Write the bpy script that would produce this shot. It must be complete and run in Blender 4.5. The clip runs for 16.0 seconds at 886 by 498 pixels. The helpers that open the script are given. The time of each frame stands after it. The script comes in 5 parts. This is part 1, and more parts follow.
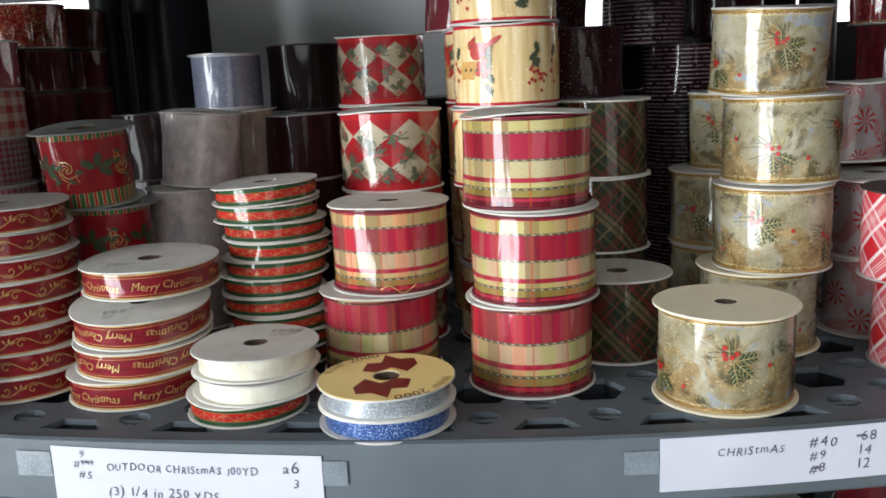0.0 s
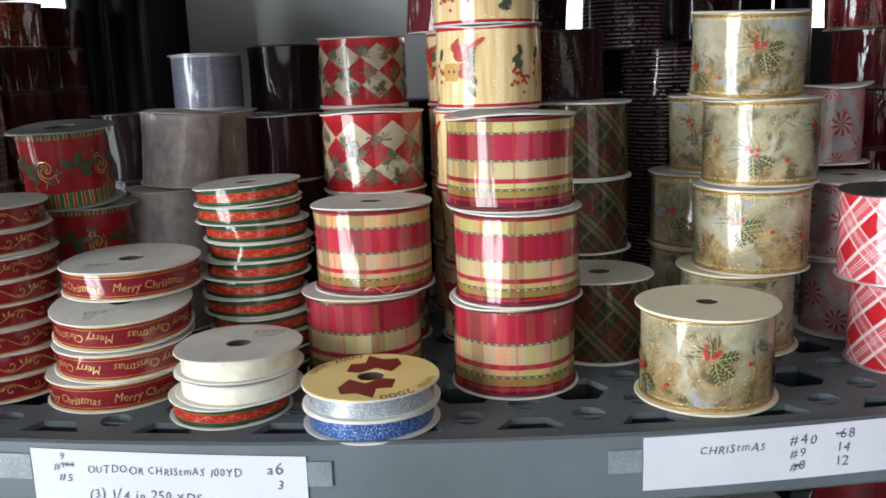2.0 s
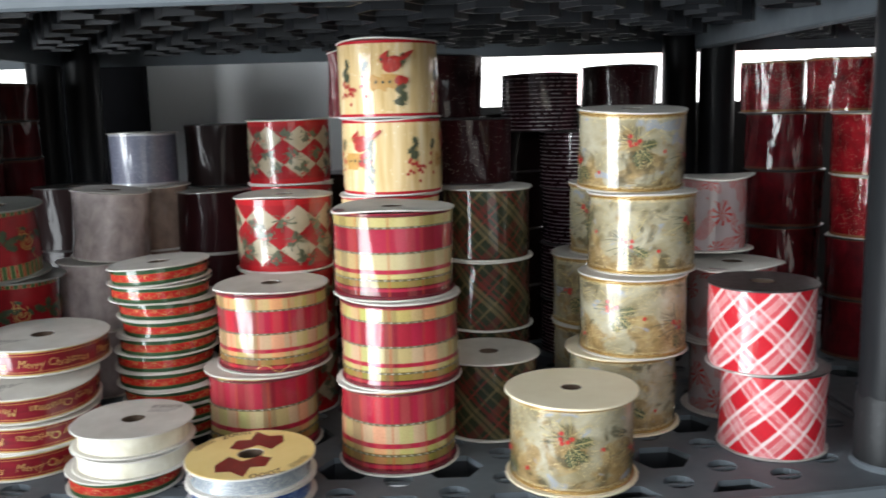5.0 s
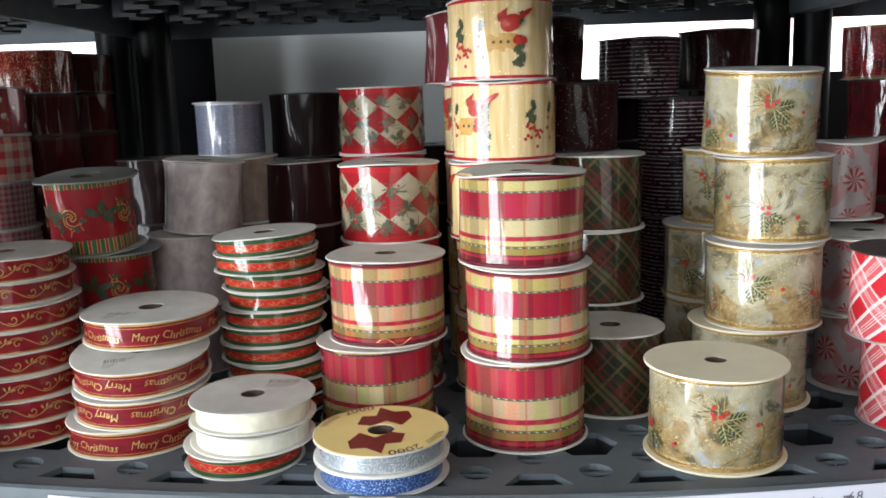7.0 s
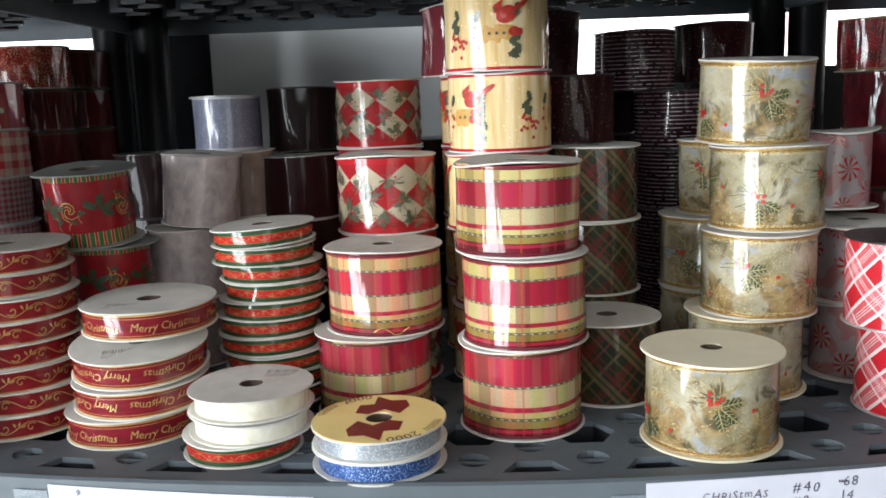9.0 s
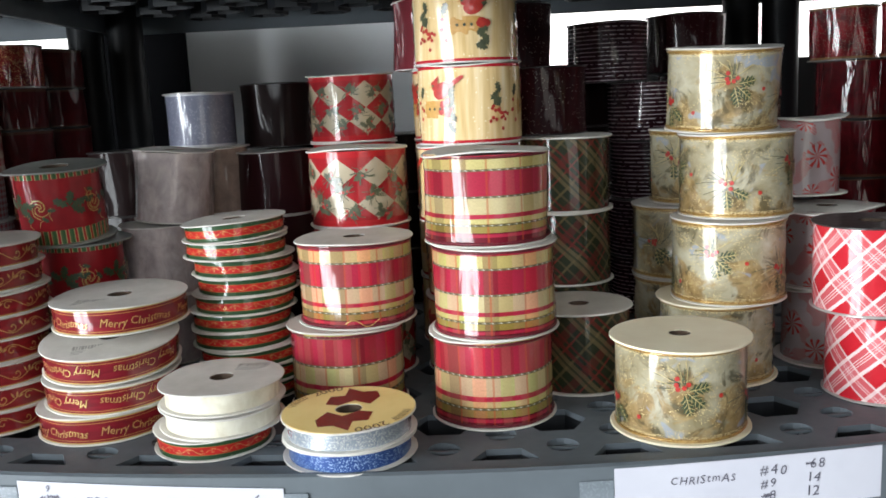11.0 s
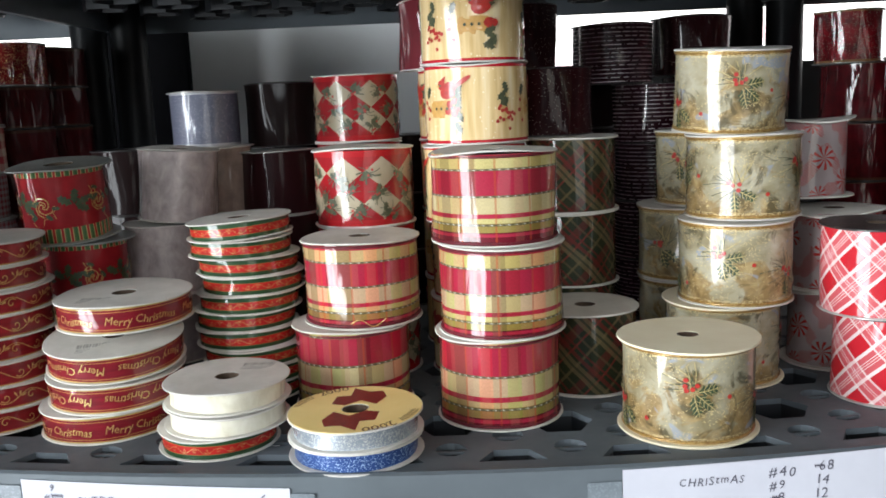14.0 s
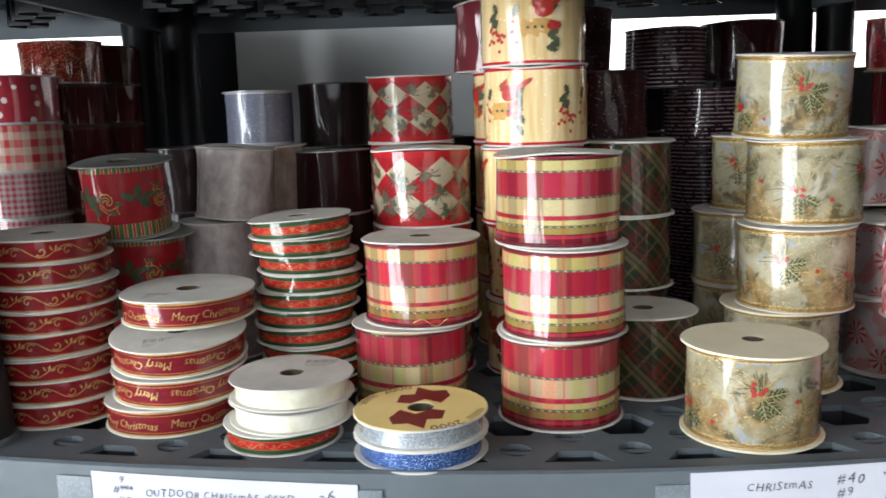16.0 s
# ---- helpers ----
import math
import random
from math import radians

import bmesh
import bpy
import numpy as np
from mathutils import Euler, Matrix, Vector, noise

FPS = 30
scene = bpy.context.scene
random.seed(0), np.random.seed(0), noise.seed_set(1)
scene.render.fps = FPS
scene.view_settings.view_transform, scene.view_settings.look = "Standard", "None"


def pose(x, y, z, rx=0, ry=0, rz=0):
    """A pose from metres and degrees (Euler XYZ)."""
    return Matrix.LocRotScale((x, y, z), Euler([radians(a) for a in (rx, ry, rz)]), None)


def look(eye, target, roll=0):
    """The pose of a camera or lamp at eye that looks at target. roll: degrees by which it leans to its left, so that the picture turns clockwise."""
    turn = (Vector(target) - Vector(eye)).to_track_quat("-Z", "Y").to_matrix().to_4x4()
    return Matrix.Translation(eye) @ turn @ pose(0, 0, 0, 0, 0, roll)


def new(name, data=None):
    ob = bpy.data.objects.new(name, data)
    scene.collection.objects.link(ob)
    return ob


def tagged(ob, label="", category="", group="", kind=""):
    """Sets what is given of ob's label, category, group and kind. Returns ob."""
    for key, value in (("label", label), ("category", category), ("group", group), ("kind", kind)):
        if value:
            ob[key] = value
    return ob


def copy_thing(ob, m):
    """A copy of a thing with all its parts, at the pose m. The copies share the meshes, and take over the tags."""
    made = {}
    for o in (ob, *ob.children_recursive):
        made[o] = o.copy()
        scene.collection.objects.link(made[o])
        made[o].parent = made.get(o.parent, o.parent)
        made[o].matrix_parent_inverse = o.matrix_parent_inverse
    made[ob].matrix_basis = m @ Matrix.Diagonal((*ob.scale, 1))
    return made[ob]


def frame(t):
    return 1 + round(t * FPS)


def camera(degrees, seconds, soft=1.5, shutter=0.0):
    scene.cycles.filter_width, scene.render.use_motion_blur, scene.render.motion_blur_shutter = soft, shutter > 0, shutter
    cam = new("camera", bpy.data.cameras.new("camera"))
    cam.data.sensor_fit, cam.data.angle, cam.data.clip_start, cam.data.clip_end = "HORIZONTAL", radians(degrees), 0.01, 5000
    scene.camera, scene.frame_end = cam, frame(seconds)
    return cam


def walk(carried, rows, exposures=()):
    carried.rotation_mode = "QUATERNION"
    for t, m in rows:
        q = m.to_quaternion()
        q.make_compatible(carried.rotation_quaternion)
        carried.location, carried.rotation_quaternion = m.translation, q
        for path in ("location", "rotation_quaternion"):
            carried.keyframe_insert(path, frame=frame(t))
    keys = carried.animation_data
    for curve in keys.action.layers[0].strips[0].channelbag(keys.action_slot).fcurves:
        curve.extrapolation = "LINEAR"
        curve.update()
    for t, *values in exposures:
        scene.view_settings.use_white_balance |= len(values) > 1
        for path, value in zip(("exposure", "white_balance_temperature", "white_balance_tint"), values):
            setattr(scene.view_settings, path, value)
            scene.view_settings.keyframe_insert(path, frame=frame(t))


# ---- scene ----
cam = camera(53.2, 16.0, soft=1.7, shutter=0.5)
PATH = [
    (0, (0.083, 0.035, 1.437), (-0.008, 1.992, 1.034), -2.5),
    (0.5, (0.08, 0.027, 1.434), (0.0, 1.988, 1.05), -2.2),
    (1, (0.075, 0.024, 1.435), (0.002, 1.987, 1.06), -2.1),
    (1.5, (0.079, 0.027, 1.434), (0.024, 1.987, 1.039), -2.3),
    (2, (0.076, 0.033, 1.435), (0.043, 1.993, 1.039), -2.1),
    (2.5, (0.07, 0.038, 1.421), (0.026, 1.997, 1.021), -2.2),
    (3, (0.078, 0.042, 1.422), (0.063, 2.003, 1.032), -2.2),
    (3.5, (0.083, 0.037, 1.433), (0.047, 1.999, 1.047), -2.0),
    (4, (0.158, 0.016, 1.456), (0.22, 1.988, 1.13), -2.1),
    (4.5, (0.228, -0.002, 1.479), (0.325, 1.966, 1.134), -1.7),
    (5, (0.176, -0.002, 1.477), (0.119, 1.973, 1.164), -1.4),
    (7.3, (0.087, 0.028, 1.456), (-0.011, 1.996, 1.114), -2.0),
    (7.5, (0.09, 0.027, 1.454), (-0.012, 1.996, 1.115), -2.2),
    (8, (0.091, 0.029, 1.45), (-0.004, 1.997, 1.108), -2.1),
    (8.5, (0.089, 0.028, 1.451), (-0.002, 1.996, 1.106), -1.9),
    (9, (0.088, 0.022, 1.451), (0.003, 1.992, 1.112), -2.0),
    (11.5, (0.107, 0.02, 1.442), (0.041, 1.99, 1.105), -2.8),
    (12, (0.104, 0.02, 1.443), (0.039, 1.991, 1.113), -2.7),
    (12.5, (0.1, 0.02, 1.443), (0.039, 1.992, 1.114), -2.7),
    (13, (0.099, 0.02, 1.444), (0.038, 1.992, 1.117), -2.6),
    (13.5, (0.1, 0.022, 1.446), (0.039, 1.994, 1.12), -2.8),
    (14, (0.097, 0.022, 1.44), (0.038, 1.993, 1.11), -2.4),
    (14.5, (0.069, 0.02, 1.44), (0.006, 1.99, 1.102), -1.4),
    (15, (0.038, 0.021, 1.435), (-0.084, 1.989, 1.101), -1.4),
    (15.5, (0.042, 0.022, 1.437), (-0.07, 1.991, 1.109), -1.5),
    (16, (0.062, 0.017, 1.44), (-0.036, 1.988, 1.118), -1.7),
]
EXPOSURE = [(0.0, -0.30), (3.5, -0.30), (4.0, -0.16), (4.5, -0.20), (5.0, -0.04), (7.5, -0.04), (9.0, -0.05), (11.5, -0.09), (16.0, -0.12)]
walk(cam, [(t, look(eye, target, roll)) for t, eye, target, roll in PATH], EXPOSURE)

# ---- light ----
SHELF = 1.2            # top of the shelf that the spools stand on
world = bpy.data.worlds.new("overcast_sky")
scene.world = world
world.use_nodes = True
wn = world.node_tree
sky = wn.nodes.new("ShaderNodeTexSky")
sky.sky_type, sky.sun_disc = "NISHITA", False
sky.sun_elevation, sky.sun_rotation = radians(38), radians(200)
wn.links.new(sky.outputs[0], wn.nodes["Background"].inputs[0])
wn.nodes["Background"].inputs[1].default_value = 0.12


def window_lamp(name, place, aim, width, height, watts, colour):
    data = bpy.data.lights.new(name, "AREA")
    data.shape, data.size, data.size_y, data.energy, data.color = "RECTANGLE", width, height, watts, colour
    ob = new(name, data)
    ob.matrix_world = look(place, aim)
    return ob


DAY = (0.885, 0.95, 1.0)
window_lamp("left_window_daylight", (-2.62, -1.33, 1.36), (0.0, -1.33, 1.36), 1.15, 2.42, 192, DAY)
window_lamp("shop_window_daylight", (-2.62, -2.63, 1.36), (0.0, -2.63, 1.36), 1.15, 2.42, 192, DAY)
# Unseen lamps added in front: low fills the back wall, high lights card tops.
window_lamp("front_fill_light", (1.5, -3.45, 1.2), (0.6, 0.0, 1.3), 1.6, 1.0, 6, (0.91, 0.96, 1.0))
window_lamp("high_fill_light", (0.5, -3.45, 2.35), (0.5, 0.0, 1.5), 2.6, 0.7, 42, (0.91, 0.96, 1.0))


# ---- materials ----
def shader(name, rough=0.5, metal=0.0, coat=0.0, coat_rough=0.05, spec=0.5):
    m = bpy.data.materials.new(name)
    m.use_nodes = True
    nt = m.node_tree
    b = nt.nodes["Principled BSDF"]
    b.inputs["Roughness"].default_value = rough
    b.inputs["Metallic"].default_value = metal
    b.inputs["Coat Weight"].default_value = coat
    b.inputs["Coat Roughness"].default_value = coat_rough
    b.inputs["Specular IOR Level"].default_value = spec
    return m, nt, b


def put(nt, socket, value):
    if isinstance(value, bpy.types.NodeSocket):
        nt.links.new(value, socket)
    elif isinstance(value, (tuple, list)) and len(value) == 3 and len(socket.default_value) == 4:
        socket.default_value = (*value, 1)
    else:
        socket.default_value = value


def calc(nt, op, a, b=0.0, c=0.0):
    n = nt.nodes.new("ShaderNodeMath")
    n.operation = op
    for s, v in zip(n.inputs, (a, b, c)):
        put(nt, s, v)
    return n.outputs[0]


def mix(nt, fac, a, b, how="MIX"):
    n = nt.nodes.new("ShaderNodeMix")
    n.data_type, n.blend_type = "RGBA", how
    put(nt, n.inputs[0], fac)
    put(nt, n.inputs[6], a)
    put(nt, n.inputs[7], b)
    return n.outputs[2]


def ramp(nt, fac, stops, how="CONSTANT"):
    n = nt.nodes.new("ShaderNodeValToRGB")
    n.color_ramp.interpolation = how
    el = n.color_ramp.elements
    while len(el) < len(stops):
        el.new(0.5)
    for e, (p, col) in zip(el, stops):
        e.position = p
        e.color = (*col, 1) if len(col) == 3 else col
    put(nt, n.inputs[0], fac)
    return n.outputs[0]


def grey(v):
    return (v, v, v)


def vec(nt, x, y, z=0.0):
    n = nt.nodes.new("ShaderNodeCombineXYZ")
    for s, v in zip(n.inputs, (x, y, z)):
        put(nt, s, v)
    return n.outputs[0]


def noise_of(nt, where, scale, detail=3.0, rough=0.5, out=0, warp=0.0):
    n = nt.nodes.new("ShaderNodeTexNoise")
    n.inputs["Scale"].default_value, n.inputs["Detail"].default_value = scale, detail
    n.inputs["Roughness"].default_value, n.inputs["Distortion"].default_value = rough, warp
    if where is not None:
        nt.links.new(where, n.inputs["Vector"])
    return n.outputs[out]


def cells(nt, where, scale, feature="F1", rnd=1.0):
    n = nt.nodes.new("ShaderNodeTexVoronoi")
    n.feature = feature
    n.inputs["Scale"].default_value, n.inputs["Randomness"].default_value = scale, rnd
    nt.links.new(where, n.inputs["Vector"])
    return n


def bump(nt, b, height, dist, strength=1.0, coat=False):
    n = nt.nodes.new("ShaderNodeBump")
    n.inputs["Distance"].default_value, n.inputs["Strength"].default_value = dist, strength
    put(nt, n.inputs["Height"], height)
    nt.links.new(n.outputs[0], b.inputs["Coat Normal" if coat else "Normal"])


def object_place(nt):
    return nt.nodes.new("ShaderNodeTexCoord").outputs["Object"]


def roll_place(nt):
    """Along the ribbon and across it, in metres."""
    n = nt.nodes.new("ShaderNodeUVMap")
    n.uv_map = "roll"
    s = nt.nodes.new("ShaderNodeSeparateXYZ")
    nt.links.new(n.outputs[0], s.inputs[0])
    r = nt.nodes.new("ShaderNodeObjectInfo").outputs["Random"]
    return n.outputs[0], s.outputs[0], s.outputs[1], r


def film(nt, b, u, v, r, depth=0.0011):
    """Clear wrap over the ribbon: long shallow waves and a few upright creases."""
    shift = calc(nt, "MULTIPLY", r, 9.7)
    long_wave = noise_of(nt, vec(nt, calc(nt, "MULTIPLY", u, 22.0), calc(nt, "MULTIPLY", v, 7.0), shift), 1.0, 1.0)
    fine = noise_of(nt, vec(nt, calc(nt, "MULTIPLY", u, 85.0), calc(nt, "MULTIPLY", v, 14.0), shift), 1.0, 2.0, 0.5, warp=0.6)
    fold = noise_of(nt, vec(nt, calc(nt, "MULTIPLY", u, 34.0), calc(nt, "MULTIPLY", v, 5.0), calc(nt, "ADD", shift, 3.0)), 1.0, 1.0, 0.5, warp=0.5)
    crease = calc(nt, "SUBTRACT", 1.0, calc(nt, "MINIMUM", calc(nt, "MULTIPLY", calc(nt, "ABSOLUTE", calc(nt, "SUBTRACT", fold, 0.5)), 22.0), 1.0))
    height = calc(nt, "ADD", calc(nt, "ADD", calc(nt, "MULTIPLY", fine, 0.34), long_wave), calc(nt, "MULTIPLY", crease, 0.13))
    bump(nt, b, height, depth, 0.8, True)


WRAP = dict(rough=0.6, coat=1.0, coat_rough=0.10, spec=0.12)


def wave(nt, x, period, low=0.0):
    """1 where the fraction of x / period lies above low."""
    return calc(nt, "GREATER_THAN", calc(nt, "FRACT", calc(nt, "DIVIDE", x, period)), low)


def plain_ribbon(name, colour, dark, rough=0.5, coat=1.0, metal=0.0, sparkle=0.0, sparkle_colour=(0.9, 0.9, 0.9), ribs=0.0, weave=0.0, edge=None, high=0.065, wrap=0.0011):
    m, nt, b = shader(name, max(rough, 0.6) if coat > 0.55 and not metal else rough, metal, coat, 0.08, 0.05 if not metal else 0.4)
    p, u, v, r = roll_place(nt)
    n = noise_of(nt, vec(nt, calc(nt, "MULTIPLY", u, 30.0), calc(nt, "MULTIPLY", v, 30.0), calc(nt, "MULTIPLY", r, 9.0)), 1.0, 4.0)
    if wrap > 0.005:
        n = ramp(nt, noise_of(nt, vec(nt, calc(nt, "MULTIPLY", u, 75.0), calc(nt, "MULTIPLY", v, 48.0), calc(nt, "MULTIPLY", r, 9.0)), 1.0, 5.0, 0.6, warp=0.4), [(0.30, grey(0)), (0.70, grey(1))], "LINEAR")
    c = mix(nt, n, dark, colour)
    if weave:
        g = calc(nt, "MULTIPLY", calc(nt, "SINE", calc(nt, "MULTIPLY", u, 6000.0)), calc(nt, "SINE", calc(nt, "MULTIPLY", v, 6000.0)))
        c = mix(nt, calc(nt, "MULTIPLY_ADD", g, weave, weave), c, dark)
    if ribs:
        g = calc(nt, "SINE", calc(nt, "MULTIPLY", v, 6.2832 / ribs))
        gate = noise_of(nt, vec(nt, calc(nt, "MULTIPLY", u, 230.0), calc(nt, "MULTIPLY", v, 300.0)), 1.0, 1.0)
        k = calc(nt, "MULTIPLY", calc(nt, "GREATER_THAN", g, 0.80), calc(nt, "GREATER_THAN", gate, 0.42))
        c = mix(nt, k, c, sparkle_colour)
        b.inputs["Metallic"].default_value = 0.0
        put(nt, b.inputs["Metallic"], calc(nt, "MULTIPLY", k, 0.9))
        bump(nt, b, g, 0.0006, 0.7)
    if sparkle:
        s = cells(nt, p, 1700.0)
        sc = nt.nodes.new("ShaderNodeSeparateColor")
        nt.links.new(s.outputs["Color"], sc.inputs[0])
        k = calc(nt, "LESS_THAN", sc.outputs[0], sparkle)
        c = mix(nt, k, c, sparkle_colour)
    if edge:
        t = calc(nt, "ABSOLUTE", calc(nt, "SUBTRACT", calc(nt, "DIVIDE", v, high), 0.5))
        c = mix(nt, calc(nt, "GREATER_THAN", t, 0.455), c, edge)
    put(nt, b.inputs["Base Color"], c)
    if coat:
        film(nt, b, u, v, r, wrap)
    return m


def plaid_ribbon(name, folded=False, lift=0.0):
    """folded: the upper yellow stripe is turned in under the card; lift: how far the ribbon sits up its spool."""
    m, nt, b = shader(name, **WRAP)
    p, u, v, r = roll_place(nt)
    t = calc(nt, "SUBTRACT", calc(nt, "DIVIDE", v, 0.0645 * (1.22 if folded else 1.0)), lift)
    red, dark, yellow, pale, olive = (0.36, 0.018, 0.045), (0.13, 0.005, 0.014), (0.50, 0.42, 0.17), (0.50, 0.41, 0.22), (0.27, 0.20, 0.05)
    base = ramp(nt, t, [(0, dark), (0.05, red), (0.085, dark), (0.10, olive), (0.17, olive), (0.20, yellow), (0.255, red), (0.305, pale), (0.49, red), (0.80, yellow), (0.945, red), (0.965, dark)])
    # bars across the ribbon
    q = calc(nt, "ADD", u, calc(nt, "MULTIPLY", r, 0.3))
    bar = nt.nodes.new("ShaderNodeTexWhiteNoise")
    bar.noise_dimensions = "1D"
    put(nt, bar.inputs["W"], calc(nt, "FLOOR", calc(nt, "DIVIDE", q, 0.0105)))
    tint = ramp(nt, bar.outputs[0], [(0, (0.55, 0.50, 0.44)), (0.22, (1, 1, 1)), (0.46, (0.95, 0.80, 0.90)), (0.62, (0.80, 0.90, 0.66)), (0.72, (0.82, 0.76, 0.62)), (0.86, (1.25, 0.75, 0.8))])
    base = mix(nt, 1.0, base, tint, "MULTIPLY")
    bar2 = nt.nodes.new("ShaderNodeTexWhiteNoise")
    bar2.noise_dimensions = "1D"
    put(nt, bar2.inputs["W"], calc(nt, "FLOOR", calc(nt, "DIVIDE", calc(nt, "ADD", q, 0.003), 0.0068)))
    base = mix(nt, calc(nt, "MULTIPLY", calc(nt, "GREATER_THAN", bar2.outputs[0], 0.55), 0.17), base, (0.40, 0.17, 0.12))
    thin = calc(nt, "LESS_THAN", calc(nt, "FRACT", calc(nt, "DIVIDE", q, 0.026)), 0.06)
    base = mix(nt, calc(nt, "MULTIPLY", thin, 0.5), base, (0.42, 0.06, 0.02))
    # stitched lines
    def stitched(half):
        k = 0.0
        for at in (0.795, 0.50, 0.185):
            k = calc(nt, "MAXIMUM", k, calc(nt, "LESS_THAN", calc(nt, "ABSOLUTE", calc(nt, "SUBTRACT", t, at)), half))
        return k
    base = mix(nt, calc(nt, "MULTIPLY", stitched(0.0135), 0.8), base, (0.11, 0.085, 0.045))
    line = stitched(0.0065)
    dash = ramp(nt, calc(nt, "FRACT", calc(nt, "DIVIDE", calc(nt, "ADD", u, calc(nt, "MULTIPLY", v, 0.9)), 0.0060)), [(0, (0.085, 0.075, 0.04)), (0.30, (0.20, 0.18, 0.11)), (0.58, (0.44, 0.42, 0.35)), (0.78, (0.14, 0.12, 0.07))])
    base = mix(nt, line, base, dash)
    grain = noise_of(nt, vec(nt, calc(nt, "MULTIPLY", u, 2600.0), calc(nt, "MULTIPLY", v, 700.0)), 1.0, 2.0)
    base = mix(nt, 0.35, base, mix(nt, 1.0, base, ramp(nt, grain, [(0.3, grey(0.4)), (0.7, grey(1.5))], "LINEAR"), "MULTIPLY"))
    put(nt, b.inputs["Base Color"], base)
    film(nt, b, u, v, r, 0.0010)
    return m


def harlequin_ribbon():
    m, nt, b = shader("red_cream_harlequin_ribbon", **WRAP)
    p, u, v, r = roll_place(nt)
    q = calc(nt, "ADD", u, calc(nt, "MULTIPLY", r, 0.2))
    a = calc(nt, "DIVIDE", q, 0.0345)
    c = calc(nt, "DIVIDE", calc(nt, "SUBTRACT", v, 0.00625), 0.0265)
    k = calc(nt, "MODULO", calc(nt, "ADD", calc(nt, "FLOOR", calc(nt, "ADD", calc(nt, "ADD", a, c), 20.0)), calc(nt, "FLOOR", calc(nt, "ADD", calc(nt, "SUBTRACT", a, c), 20.0))), 2.0)
    n = noise_of(nt, vec(nt, calc(nt, "MULTIPLY", q, 60.0), calc(nt, "MULTIPLY", v, 60.0)), 1.0, 4.0)
    red = mix(nt, n, (0.20, 0.004, 0.009), (0.36, 0.010, 0.013))
    cream = mix(nt, n, (0.27, 0.22, 0.14), (0.48, 0.41, 0.295))
    base = mix(nt, calc(nt, "GREATER_THAN", k, 0.5), red, cream)
    t = calc(nt, "DIVIDE", v, 0.0645)
    base = mix(nt, calc(nt, "GREATER_THAN", calc(nt, "ABSOLUTE", calc(nt, "SUBTRACT", t, 0.5)), 0.42), base, (0.36, 0.008, 0.012))
    put(nt, b.inputs["Base Color"], base)
    film(nt, b, u, v, r)
    return m


def cream_print_ribbon():
    m, nt, b = shader("cream_gold_print_ribbon", **WRAP)
    p, u, v, r = roll_place(nt)
    n = noise_of(nt, vec(nt, calc(nt, "MULTIPLY", u, 150.0), calc(nt, "MULTIPLY", v, 12.0), calc(nt, "MULTIPLY", r, 5.0)), 1.0, 3.0)
    base = ramp(nt, n, [(0.28, (0.55, 0.36, 0.14)), (0.5, (0.72, 0.53, 0.27)), (0.72, (0.80, 0.66, 0.42))], "LINEAR")
    dots = cells(nt, p, 210.0).outputs["Distance"]
    base = mix(nt, calc(nt, "LESS_THAN", dots, 0.13), base, (0.86, 0.78, 0.55))
    t = calc(nt, "DIVIDE", v, 0.0645)
    base = mix(nt, calc(nt, "GREATER_THAN", calc(nt, "ABSOLUTE", calc(nt, "SUBTRACT", t, 0.5)), 0.463), base, (0.40, 0.01, 0.02))
    put(nt, b.inputs["Base Color"], base)
    film(nt, b, u, v, r)
    return m


